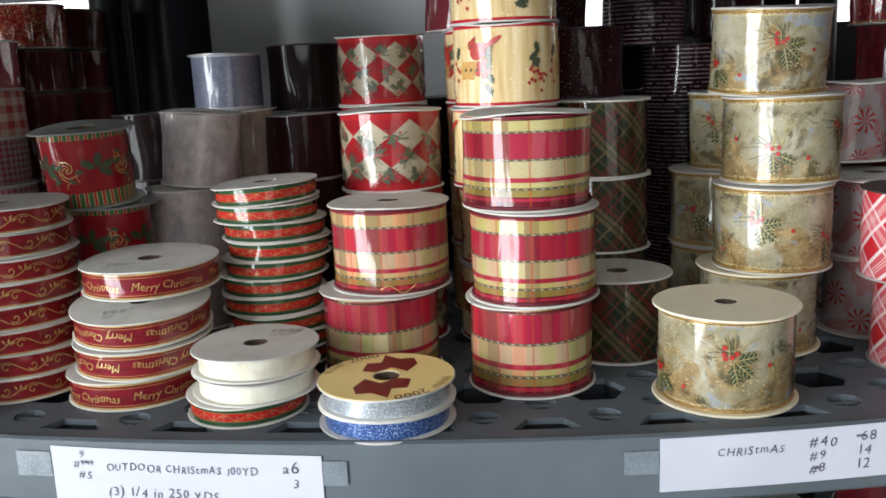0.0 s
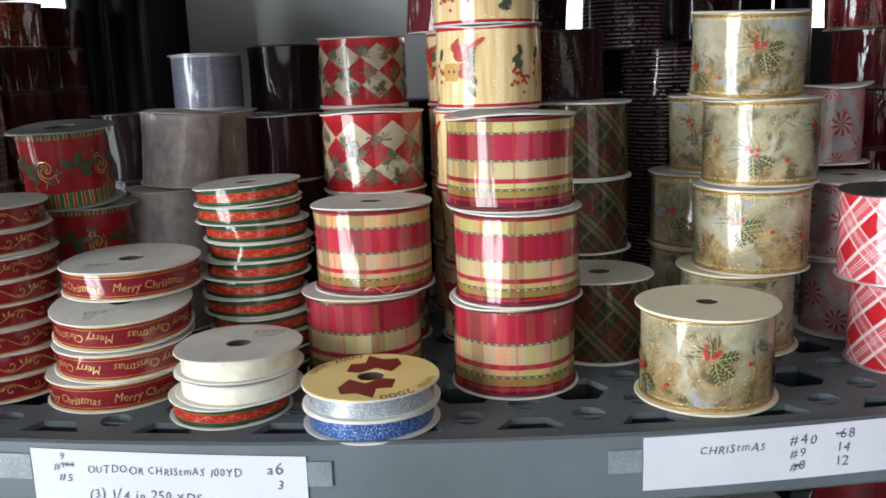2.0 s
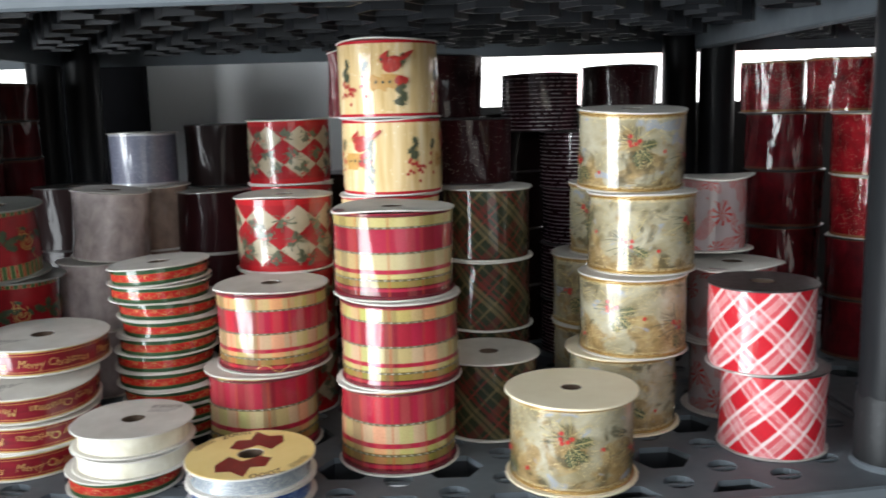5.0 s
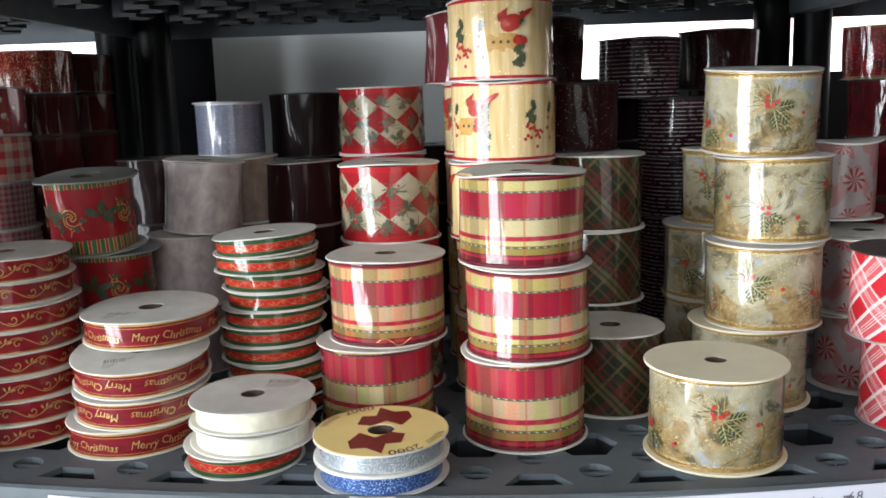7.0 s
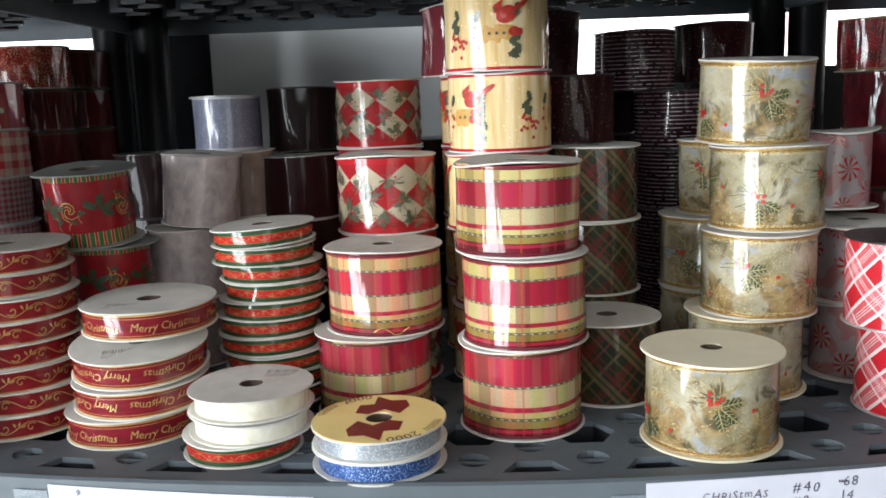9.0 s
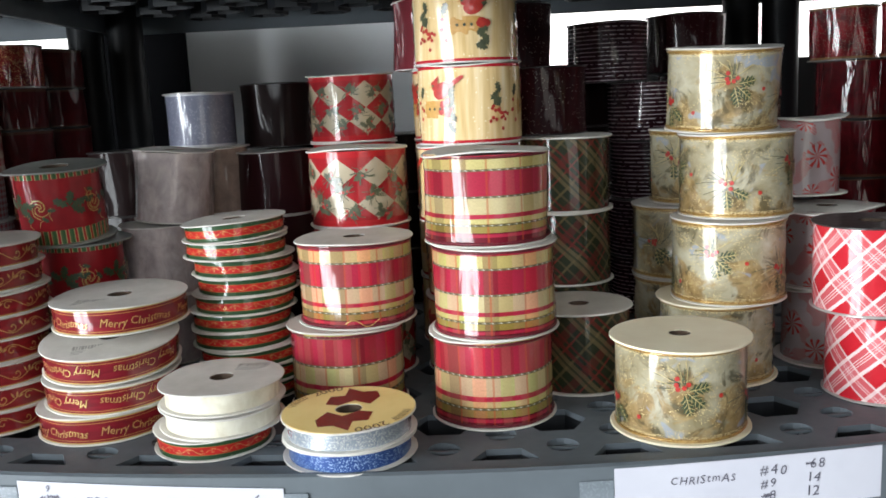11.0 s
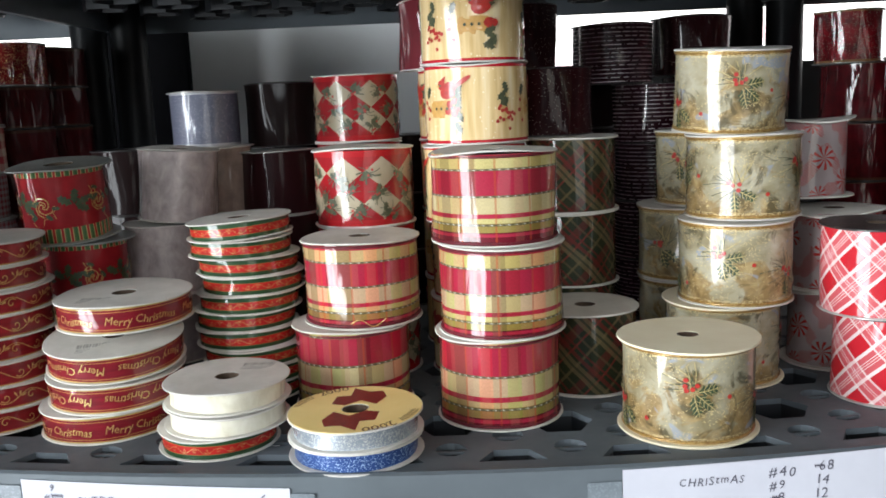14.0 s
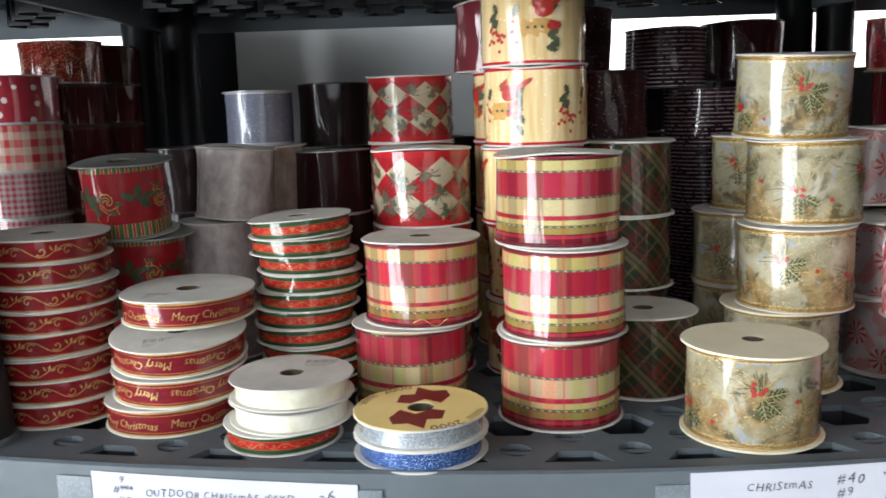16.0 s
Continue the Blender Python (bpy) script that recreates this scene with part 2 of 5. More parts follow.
def gold_print_ribbon():
    """Pale misty ground, tan undergrowth low down, brown and blue animals' shapes, glitter and a gilt wired edge."""
    m, nt, b = shader("gold_edged_woodland_print_ribbon", **WRAP)
    p, u, v, r = roll_place(nt)
    s = calc(nt, "MULTIPLY", r, 11.0)
    t = calc(nt, "DIVIDE", v, 0.0645)

    def field(fu, fv, add, detail, warp):
        return noise_of(nt, vec(nt, calc(nt, "MULTIPLY", u, fu), calc(nt, "MULTIPLY", v, fv), calc(nt, "ADD", s, add)), 1.0, detail, 0.6, warp=warp)
    base = ramp(nt, field(26.0, 30.0, 0.0, 5.0, 0.4), [(0.30, (0.19, 0.15, 0.075)), (0.46, (0.32, 0.28, 0.18)), (0.60, (0.41, 0.375, 0.275)), (0.72, (0.27, 0.235, 0.155))], "LINEAR")
    # undergrowth, thicker towards the lower edge
    low = calc(nt, "ADD", field(34.0, 38.0, 5.0, 6.0, 0.8), calc(nt, "MULTIPLY", calc(nt, "SUBTRACT", 0.42, t), 0.22))
    base = mix(nt, ramp(nt, low, [(0.49, grey(0)), (0.56, grey(0.75)), (0.68, grey(0.9))], "LINEAR"), base, ramp(nt, field(90.0, 90.0, 2.0, 4.0, 0.5), [(0.3, (0.13, 0.075, 0.022)), (0.55, (0.30, 0.19, 0.07)), (0.7, (0.42, 0.30, 0.13))], "LINEAR"))
    dark = field(44.0, 40.0, 9.0, 4.0, 1.0)
    base = mix(nt, ramp(nt, dark, [(0.56, grey(0)), (0.66, grey(0.75))], "LINEAR"), base, (0.055, 0.045, 0.020))
    blue = field(50.0, 62.0, 14.0, 1.0, 0.6)
    base = mix(nt, ramp(nt, blue, [(0.645, grey(0)), (0.69, grey(0.65))], "LINEAR"), base, (0.27, 0.31, 0.38))
    sc = nt.nodes.new("ShaderNodeSeparateColor")
    nt.links.new(cells(nt, p, 1900.0).outputs["Color"], sc.inputs[0])
    drift = ramp(nt, field(55.0, 55.0, 20.0, 3.0, 0.5), [(0.48, grey(0.004)), (0.62, grey(0.11))], "LINEAR")
    edge = calc(nt, "ABSOLUTE", calc(nt, "SUBTRACT", t, 0.5))
    near = calc(nt, "MULTIPLY", calc(nt, "GREATER_THAN", edge, 0.425), 0.35)
    glit = calc(nt, "LESS_THAN", sc.outputs[0], calc(nt, "MAXIMUM", drift, near))
    cord = calc(nt, "GREATER_THAN", edge, 0.462)
    twist = calc(nt, "GREATER_THAN", calc(nt, "SINE", calc(nt, "MULTIPLY", calc(nt, "ADD", u, v), 3600.0)), -0.2)
    gold = calc(nt, "MAXIMUM", glit, calc(nt, "MULTIPLY", cord, twist))
    base = mix(nt, calc(nt, "GREATER_THAN", edge, 0.45), base, (0.23, 0.13, 0.035))
    base = mix(nt, gold, base, (0.68, 0.53, 0.27))
    put(nt, b.inputs["Base Color"], base)
    put(nt, b.inputs["Metallic"], calc(nt, "MULTIPLY", gold, 0.5))
    film(nt, b, u, v, r, 0.0011)
    return m


def diagonal_plaid(name, base_a, base_b, rising, falling, period):
    """rising and falling bands: (offset, width, colour, strength), as shares of the period."""
    m, nt, b = shader(name, **WRAP)
    p, u, v, r = roll_place(nt)
    bend = calc(nt, "MULTIPLY", noise_of(nt, vec(nt, calc(nt, "MULTIPLY", u, 25.0), calc(nt, "MULTIPLY", v, 25.0), r), 1.0, 1.0), 0.006)
    q = calc(nt, "ADD", calc(nt, "ADD", u, bend), calc(nt, "MULTIPLY", r, 0.17))
    n = noise_of(nt, vec(nt, calc(nt, "MULTIPLY", q, 80.0), calc(nt, "MULTIPLY", v, 80.0)), 1.0, 4.0)
    base = mix(nt, n, base_a, base_b)
    for bands, op in ((rising, "SUBTRACT"), (falling, "ADD")):
        d = calc(nt, "FRACT", calc(nt, "ADD", calc(nt, "DIVIDE", calc(nt, op, q, v), period), 40.0))
        for off, wide, colour, much in bands:
            k = calc(nt, "LESS_THAN", calc(nt, "ABSOLUTE", calc(nt, "SUBTRACT", d, off)), wide / 2)
            base = mix(nt, calc(nt, "MULTIPLY", k, much), base, colour)
    put(nt, b.inputs["Base Color"], base)
    film(nt, b, u, v, r, 0.0016)
    return m


def peppermint_ribbon():
    m, nt, b = shader("peppermint_print_ribbon", **WRAP)
    p, u, v, r = roll_place(nt)
    vo = cells(nt, p, 34.0, rnd=0.7)
    d = nt.nodes.new("ShaderNodeVectorMath")
    d.operation = "SUBTRACT"
    put(nt, d.inputs[0], p)
    nt.links.new(vo.outputs["Position"], d.inputs[1])
    s = nt.nodes.new("ShaderNodeSeparateXYZ")
    nt.links.new(d.outputs[0], s.inputs[0])
    ang = calc(nt, "ARCTAN2", s.outputs[1], s.outputs[0])
    swirl = calc(nt, "GREATER_THAN", calc(nt, "SINE", calc(nt, "ADD", calc(nt, "MULTIPLY", ang, 9.0), calc(nt, "MULTIPLY", vo.outputs["Distance"], 7.0))), 0.25)
    k = calc(nt, "MULTIPLY", swirl, calc(nt, "MULTIPLY", calc(nt, "LESS_THAN", vo.outputs["Distance"], 0.36), calc(nt, "GREATER_THAN", vo.outputs["Distance"], 0.07)))
    cane = calc(nt, "MULTIPLY", calc(nt, "GREATER_THAN", calc(nt, "SINE", calc(nt, "MULTIPLY", calc(nt, "ADD", u, calc(nt, "MULTIPLY", v, 1.3)), 2000.0)), 0.3), calc(nt, "GREATER_THAN", noise_of(nt, p, 55.0, 1.0), 0.51))
    k = calc(nt, "MAXIMUM", k, calc(nt, "MULTIPLY", cane, calc(nt, "GREATER_THAN", vo.outputs["Distance"], 0.36)))
    n = noise_of(nt, p, 40.0)
    put(nt, b.inputs["Base Color"], mix(nt, k, mix(nt, n, (0.27, 0.195, 0.195), (0.40, 0.34, 0.34)), (0.38, 0.022, 0.016)))
    film(nt, b, u, v, r)
    return m


def striped_ribbon(name, stops, high, grain=0.4):
    m, nt, b = shader(name, **WRAP)
    p, u, v, r = roll_place(nt)
    base = ramp(nt, calc(nt, "DIVIDE", v, high), stops)
    n = noise_of(nt, vec(nt, calc(nt, "MULTIPLY", u, 60.0), calc(nt, "MULTIPLY", v, 300.0), calc(nt, "MULTIPLY", r, 6.0)), 1.0, 4.0)
    base = mix(nt, grain, base, mix(nt, 1.0, base, ramp(nt, n, [(0.3, grey(0.35)), (0.7, grey(1.5))], "LINEAR"), "MULTIPLY"))
    put(nt, b.inputs["Base Color"], base)
    film(nt, b, u, v, r, 0.00018)
    return m


def holly_stripe_ribbon():
    m, nt, b = shader("red_holly_striped_edge_ribbon", **WRAP)
    p, u, v, r = roll_place(nt)
    n = noise_of(nt, p, 70.0, 4.0)
    red = mix(nt, n, (0.17, 0.006, 0.010), (0.40, 0.016, 0.022))
    st = ramp(nt, calc(nt, "FRACT", calc(nt, "DIVIDE", u, 0.0070)), [(0, (0.05, 0.12, 0.04)), (0.3, (0.45, 0.36, 0.16)), (0.42, (0.40, 0.02, 0.02)), (0.68, (0.45, 0.36, 0.16)), (0.8, (0.08, 0.14, 0.05))])
    t = calc(nt, "DIVIDE", v, 0.062)
    k = calc(nt, "GREATER_THAN", calc(nt, "ABSOLUTE", calc(nt, "SUBTRACT", t, 0.56)), 0.36)
    put(nt, b.inputs["Base Color"], mix(nt, k, red, st))
    film(nt, b, u, v, r, 0.0016)
    return m


def check_ribbon(name, a, c, size, high):
    m, nt, b = shader(name, **WRAP)
    p, u, v, r = roll_place(nt)
    x = wave(nt, u, size, 0.5)
    y = wave(nt, v, size, 0.5)
    k = calc(nt, "MULTIPLY", calc(nt, "ADD", x, y), 0.5)
    n = noise_of(nt, p, 90.0)
    base = mix(nt, k, c, a)
    put(nt, b.inputs["Base Color"], mix(nt, calc(nt, "MULTIPLY", n, 0.4), base, grey(0.03)))
    film(nt, b, u, v, r)
    return m


def dotted_ribbon(name, ground, dots, scale, size):
    m, nt, b = shader(name, **WRAP)
    p, u, v, r = roll_place(nt)
    d = cells(nt, p, scale, rnd=0.6).outputs["Distance"]
    n = noise_of(nt, p, 60.0)
    base = mix(nt, n, tuple(x * 0.6 for x in ground), ground)
    put(nt, b.inputs["Base Color"], mix(nt, calc(nt, "LESS_THAN", d, size), base, dots))
    film(nt, b, u, v, r)
    return m


def surface(name, colour, dark, scale, rough=0.6, metal=0.0, relief=0.0, coat=0.0, fleck=0.0, spec=0.5):
    m, nt, b = shader(name, rough, metal, coat, spec=spec)
    p = object_place(nt)
    n = noise_of(nt, p, scale, 5.0, 0.6)
    n2 = noise_of(nt, p, scale * 9.0, 3.0)
    c = mix(nt, ramp(nt, n, [(0.3, grey(0)), (0.7, grey(1))], "LINEAR"), dark, colour)
    c = mix(nt, calc(nt, "MULTIPLY", n2, fleck), c, dark)
    put(nt, b.inputs["Base Color"], c)
    put(nt, b.inputs["Roughness"], calc(nt, "MULTIPLY_ADD", n2, 0.25, rough - 0.12))
    if relief:
        bump(nt, b, n2, relief, 0.6)
    return m


def glow(name, colour, strength):
    m = bpy.data.materials.new(name)
    m.use_nodes = True
    nt = m.node_tree
    nt.nodes.remove(nt.nodes["Principled BSDF"])
    e = nt.nodes.new("ShaderNodeEmission")
    p = object_place(nt)
    n = noise_of(nt, p, 6.0, 1.0)
    put(nt, e.inputs[0], ramp(nt, n, [(0.56, colour), (0.60, (1.0, 0.72, 0.75)), (0.63, (1.0, 0.78, 0.80)), (0.66, colour)], "LINEAR"))
    e.inputs[1].default_value = strength
    nt.links.new(e.outputs[0], nt.nodes["Material Output"].inputs[0])
    return m


CARD = surface("white_cardboard", (0.71, 0.68, 0.63), (0.56, 0.53, 0.48), 40, 0.75, fleck=0.3, relief=0.0002)
CREAM_CARD = surface("cream_cardboard", (0.88, 0.80, 0.60), (0.80, 0.70, 0.50), 30, 0.7, fleck=0.2, relief=0.0002)
GREY_CARD = surface("grey_plastic_flange", (0.34, 0.36, 0.33), (0.22, 0.23, 0.21), 25, 0.35, coat=0.3)
TIN = surface("silver_card_rim", (0.62, 0.61, 0.58), (0.42, 0.41, 0.39), 40, 0.35, metal=0.5)
DARK_TOP = surface("black_plastic_flange", (0.035, 0.03, 0.03), (0.015, 0.014, 0.014), 30, 0.35)
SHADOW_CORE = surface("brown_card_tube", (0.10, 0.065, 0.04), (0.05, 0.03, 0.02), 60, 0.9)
RESIN = surface("grey_resin_plastic", (0.120, 0.140, 0.157), (0.088, 0.102, 0.113), 9, 0.52, relief=0.0003, fleck=0.35, spec=0.25)
BLACK_RESIN = surface("black_plastic_pipe", (0.014, 0.015, 0.017), (0.009, 0.010, 0.011), 5, 0.40, fleck=0.2, spec=0.14)
DARK_FILL = surface("matt_black_fill", (0.008, 0.008, 0.009), (0.004, 0.004, 0.005), 8, 0.95, spec=0.05)
SCUFFED = surface("scuffed_plastic_sleeve", (0.030, 0.032, 0.035), (0.010, 0.011, 0.012), 30, 0.5, relief=0.0003, spec=0.25)
sn = SCUFFED.node_tree
sm = sn.nodes.new("ShaderNodeMapping")
sm.inputs["Scale"].default_value = (1.0, 1.0, 0.25)
sn.links.new(object_place(sn), sm.inputs[0])
scuff = noise_of(sn, sm.outputs[0], 230.0, 5.0, 0.75, warp=2.0)
put(sn, sn.nodes["Principled BSDF"].inputs["Base Color"], ramp(sn, scuff, [(0.0, (0.013, 0.014, 0.015)), (0.62, (0.014, 0.015, 0.016)), (0.72, (0.11, 0.115, 0.12))], "LINEAR"))
# RESIN again, with the shade below the deck put into its colour
SHADED_RESIN = surface("shaded_grey_resin", (0.016, 0.018, 0.022), (0.010, 0.011, 0.013), 9, 0.45, relief=0.0003, fleck=0.35, spec=0.4)
PAPER = surface("white_paper", (0.57, 0.57, 0.63), (0.51, 0.51, 0.57), 14, 0.8, relief=0.0002)
TAPE = surface("frosted_tape", (0.21, 0.24, 0.265), (0.155, 0.18, 0.20), 60, 0.25, relief=0.0003)
INK = surface("pencil_and_pen_ink", (0.13, 0.125, 0.16), (0.07, 0.065, 0.09), 200, 0.7)
GOLD_PRINT = surface("gold_foil_print", (0.66, 0.42, 0.15), (0.42, 0.22, 0.06), 160, 0.35, metal=0.35, coat=0.6)
BRAID = surface("dark_red_braid", (0.15, 0.006, 0.016), (0.08, 0.004, 0.010), 300, 0.6)
LEAF_PRINT = surface("green_leaf_print", (0.050, 0.080, 0.028), (0.020, 0.032, 0.014), 180, 0.5, coat=0.8)
GILT_CORD = surface("twisted_gilt_cord", (0.60, 0.38, 0.12), (0.22, 0.11, 0.03), 500, 0.35, metal=0.5, coat=0.6)
GILT_PRINT = surface("gilt_glitter_print", (0.62, 0.50, 0.24), (0.34, 0.26, 0.10), 400, 0.4, metal=0.3, coat=0.8)
SPRIG_PRINT = surface("grey_green_sprig_print", (0.085, 0.095, 0.045), (0.035, 0.040, 0.02), 200, 0.5, coat=0.8)
BERRY_PRINT = surface("red_berry_print", (0.50, 0.035, 0.02), (0.32, 0.012, 0.01), 200, 0.45, coat=0.8)
SIGN_PRINT = surface("pale_ochre_print", (0.62, 0.36, 0.11), (0.48, 0.25, 0.06), 180, 0.5, coat=0.8)
YELLOW_LABEL = surface("yellow_printed_card", (0.95, 0.75, 0.32), (0.88, 0.67, 0.25), 30, 0.5, relief=0.0001)
BOW_PRINT = surface("dark_red_printed_bow", (0.24, 0.015, 0.012), (0.16, 0.01, 0.008), 90, 0.5)
FADED_INK = surface("faded_grey_stamp", (0.40, 0.38, 0.35), (0.30, 0.28, 0.26), 200, 0.8)
FADED_TAG = surface("faded_paper_tag", (0.20, 0.21, 0.20), (0.12, 0.13, 0.125), 120, 0.7)
PLASTER = surface("white_painted_wall", (0.86, 0.87, 0.87), (0.80, 0.81, 0.81), 3, 0.8, relief=0.0006, fleck=0.1)
CEILING = surface("grey_ceiling_paint", (0.40, 0.40, 0.39), (0.34, 0.34, 0.33), 4, 0.9)
# Dark colour carries shade below the sills and cuts bounce from unseen walls.
DIM_WALL = surface("dark_green_grey_wall", (0.065, 0.068, 0.065), (0.045, 0.047, 0.045), 3, 0.8, relief=0.0006)
FLOOR = surface("dark_concrete_floor", (0.075, 0.072, 0.07), (0.05, 0.048, 0.046), 3, 0.6, relief=0.001, fleck=0.3)
DAYLIGHT = glow("bright_outdoors", (1.0, 1.0, 1.0), 3.2)

PLAID = plaid_ribbon("red_yellow_plaid_ribbon")
PLAID_RAISED = plaid_ribbon("raised_plaid_ribbon", False, 0.045)
PLAID_FOLDED = plaid_ribbon("red_topped_plaid_ribbon", True)
HARLEQUIN = harlequin_ribbon()
CREAM_PRINT = cream_print_ribbon()
WOODLAND = gold_print_ribbon()
PEPPERMINT = peppermint_ribbon()
ROSE, CHALK = (0.66, 0.25, 0.27), (0.74, 0.66, 0.64)
RED_DIAGONAL = diagonal_plaid("red_white_diagonal_plaid", (0.42, 0.008, 0.016), (0.52, 0.016, 0.028),
                              [(0.5, 0.50, ROSE, 0.3), (0.25, 0.085, CHALK, 0.85), (0.44, 0.02, CHALK, 0.7), (0.50, 0.02, CHALK, 0.7), (0.56, 0.02, CHALK, 0.7), (0.75, 0.085, CHALK, 0.85)],
                              [(0.5, 0.42, ROSE, 0.3), (0.30, 0.05, CHALK, 0.6), (0.47, 0.02, CHALK, 0.6), (0.53, 0.02, CHALK, 0.6), (0.70, 0.05, CHALK, 0.6)], 0.043)
GREEN_DIAGONAL = diagonal_plaid("dark_green_diagonal_plaid", (0.010, 0.015, 0.007), (0.022, 0.028, 0.012),
                                [(0.2, 0.07, (0.17, 0.12, 0.05), 0.45), (0.6, 0.22, (0.10, 0.012, 0.010), 0.6), (0.85, 0.05, (0.18, 0.02, 0.016), 0.7)],
                                [(0.2, 0.26, (0.15, 0.11, 0.05), 0.55), (0.2, 0.06, (0.02, 0.028, 0.014), 0.8), (0.45, 0.10, (0.12, 0.012, 0.010), 0.7), (0.62, 0.05, (0.12, 0.012, 0.010), 0.7), (0.85, 0.06, (0.10, 0.075, 0.035), 0.5)], 0.046)
SCROLL_RED = striped_ribbon("dark_red_gold_edged_ribbon", [(0, (0.42, 0.24, 0.07)), (0.06, (0.22, 0.007, 0.012)), (0.94, (0.42, 0.24, 0.07))], 0.0165)
MERRY_RED = striped_ribbon("red_ribbon_with_gold_lines", [(0, (0.45, 0.30, 0.10)), (0.06, (0.17, 0.005, 0.012)), (0.13, (0.45, 0.20, 0.06)), (0.16, (0.185, 0.006, 0.014)), (0.84, (0.45, 0.20, 0.06)), (0.87, (0.17, 0.005, 0.012)), (0.95, (0.45, 0.30, 0.10))], 0.0182)
THIN_RED = striped_ribbon("red_ribbon_green_edges", [(0, (0.02, 0.055, 0.02)), (0.24, (0.25, 0.14, 0.04)), (0.27, (0.43, 0.016, 0.012)), (0.73, (0.25, 0.14, 0.04)), (0.76, (0.02, 0.055, 0.02))], 0.0125)
HOLLY_RED = holly_stripe_ribbon()
CREAM_SATIN = plain_ribbon("cream_satin_ribbon", (0.80, 0.77, 0.65), (0.60, 0.55, 0.42), 0.33, 0.5, wrap=0.0051)
HOLO = plain_ribbon("holographic_silver_ribbon", (0.58, 0.64, 0.70), (0.34, 0.40, 0.48), 0.25, 0.6, 0.6, 0.25, (0.95, 0.95, 0.9))
BLUE = plain_ribbon("blue_glitter_ribbon", (0.040, 0.11, 0.34), (0.012, 0.035, 0.15), 0.35, 0.6, 0.2, 0.16, (0.36, 0.50, 0.74))
LILAC = plain_ribbon("silver_lilac_ribbon", (0.17, 0.18, 0.24), (0.09, 0.095, 0.14), 0.5, 1.0, 0.1, sparkle=0.05, sparkle_colour=(0.34, 0.35, 0.42), edge=(0.45, 0.45, 0.48), high=0.055)
MAUVE = plain_ribbon("sheer_mauve_ribbon", (0.54, 0.46, 0.44), (0.29, 0.24, 0.235), 0.6, 1.0, wrap=0.006)
BEIGE = plain_ribbon("sheer_beige_ribbon", (0.34, 0.24, 0.19), (0.19, 0.13, 0.105), 0.6, 1.0, wrap=0.006)
PLUM = plain_ribbon("dark_plum_ribbon", (0.035, 0.007, 0.009), (0.014, 0.004, 0.005), 0.55, 0.4, weave=0.3, wrap=0.0009)
BLACK = plain_ribbon("black_brown_ribbon", (0.012, 0.005, 0.005), (0.006, 0.003, 0.003), 0.55, 0.25, wrap=0.0009)
RIBBED = plain_ribbon("ribbed_metallic_burgundy_ribbon", (0.045, 0.010, 0.018), (0.018, 0.005, 0.008), 0.28, 0.7, ribs=0.0042, sparkle_colour=(0.85, 0.72, 0.76))
BURGUNDY = plain_ribbon("burgundy_sparkle_ribbon", (0.030, 0.004, 0.006), (0.013, 0.002, 0.003), 0.5, 0.55, sparkle=0.012, sparkle_colour=(0.4, 0.35, 0.3), wrap=0.0012)
RED_SHEER = plain_ribbon("sheer_dusky_red_ribbon", (0.20, 0.03, 0.04), (0.10, 0.014, 0.02), 0.5, 1.0, wrap=0.003)
BRIGHT_RED = plain_ribbon("bright_red_ribbon", (0.36, 0.008, 0.016), (0.10, 0.003, 0.005), 0.5, 1.0, sparkle=0.02, sparkle_colour=(0.6, 0.4, 0.3), edge=(0.22, 0.10, 0.04), wrap=0.0060)
# Darker copy of the bright red: shade low in the right rack, as colour
SHADED_RED = plain_ribbon("shaded_red_ribbon", (0.14, 0.005, 0.011), (0.045, 0.002, 0.004), 0.5, 1.0, edge=(0.12, 0.05, 0.03), wrap=0.0055)
DEEP_RED = plain_ribbon("deep_red_ribbon", (0.065, 0.003, 0.005), (0.028, 0.002, 0.003), 0.5, 0.18, edge=(0.07, 0.03, 0.02), high=0.042, wrap=0.0055)
GLITTER_RED = plain_ribbon("red_gold_glitter_ribbon", (0.26, 0.012, 0.012), (0.05, 0.003, 0.003), 0.5, 0.7, sparkle=0.10, sparkle_colour=(0.62, 0.36, 0.16), wrap=0.0060)
STAR_RED = plain_ribbon("red_dark_print_ribbon", (0.36, 0.008, 0.018), (0.05, 0.004, 0.006), 0.5, 1.0, sparkle=0.05, sparkle_colour=(0.45, 0.36, 0.30), edge=(0.30, 0.15, 0.06), high=0.058, wrap=0.0070)
GINGHAM = check_ribbon("red_white_gingham", (0.34, 0.012, 0.016), (0.48, 0.36, 0.28), 0.0150, 0.042)
SMALL_CHECK = check_ribbon("burgundy_small_check", (0.24, 0.012, 0.020), (0.28, 0.23, 0.23), 0.0060, 0.042)
POLKA = dotted_ribbon("red_ribbon_white_dots", (0.28, 0.010, 0.024), (0.52, 0.46, 0.44), 62.0, 0.20)
GOLD_DOT = dotted_ribbon("gold_ribbon_dark_dots", (0.50, 0.34, 0.14), (0.20, 0.10, 0.03), 150.0, 0.25)


# ---- mesh tools ----
def finish(name, bm, material, parent=None, label="", smooth=30):
    me = bpy.data.meshes.new(name)
    bm.normal_update()
    bm.to_mesh(me)
    bm.free()
    me.materials.append(material)
    if smooth:
        for p in me.polygons:
            p.use_smooth = True
        me.set_sharp_from_angle(angle=radians(smooth))
    ob = new(name, me)
    if parent is not None:
        ob.parent = parent
    if label:
        ob["label"] = label
    return ob


def part(name, bm, material, parent, label="", smooth=30):
    return finish(name, bm, material, parent, label, smooth)


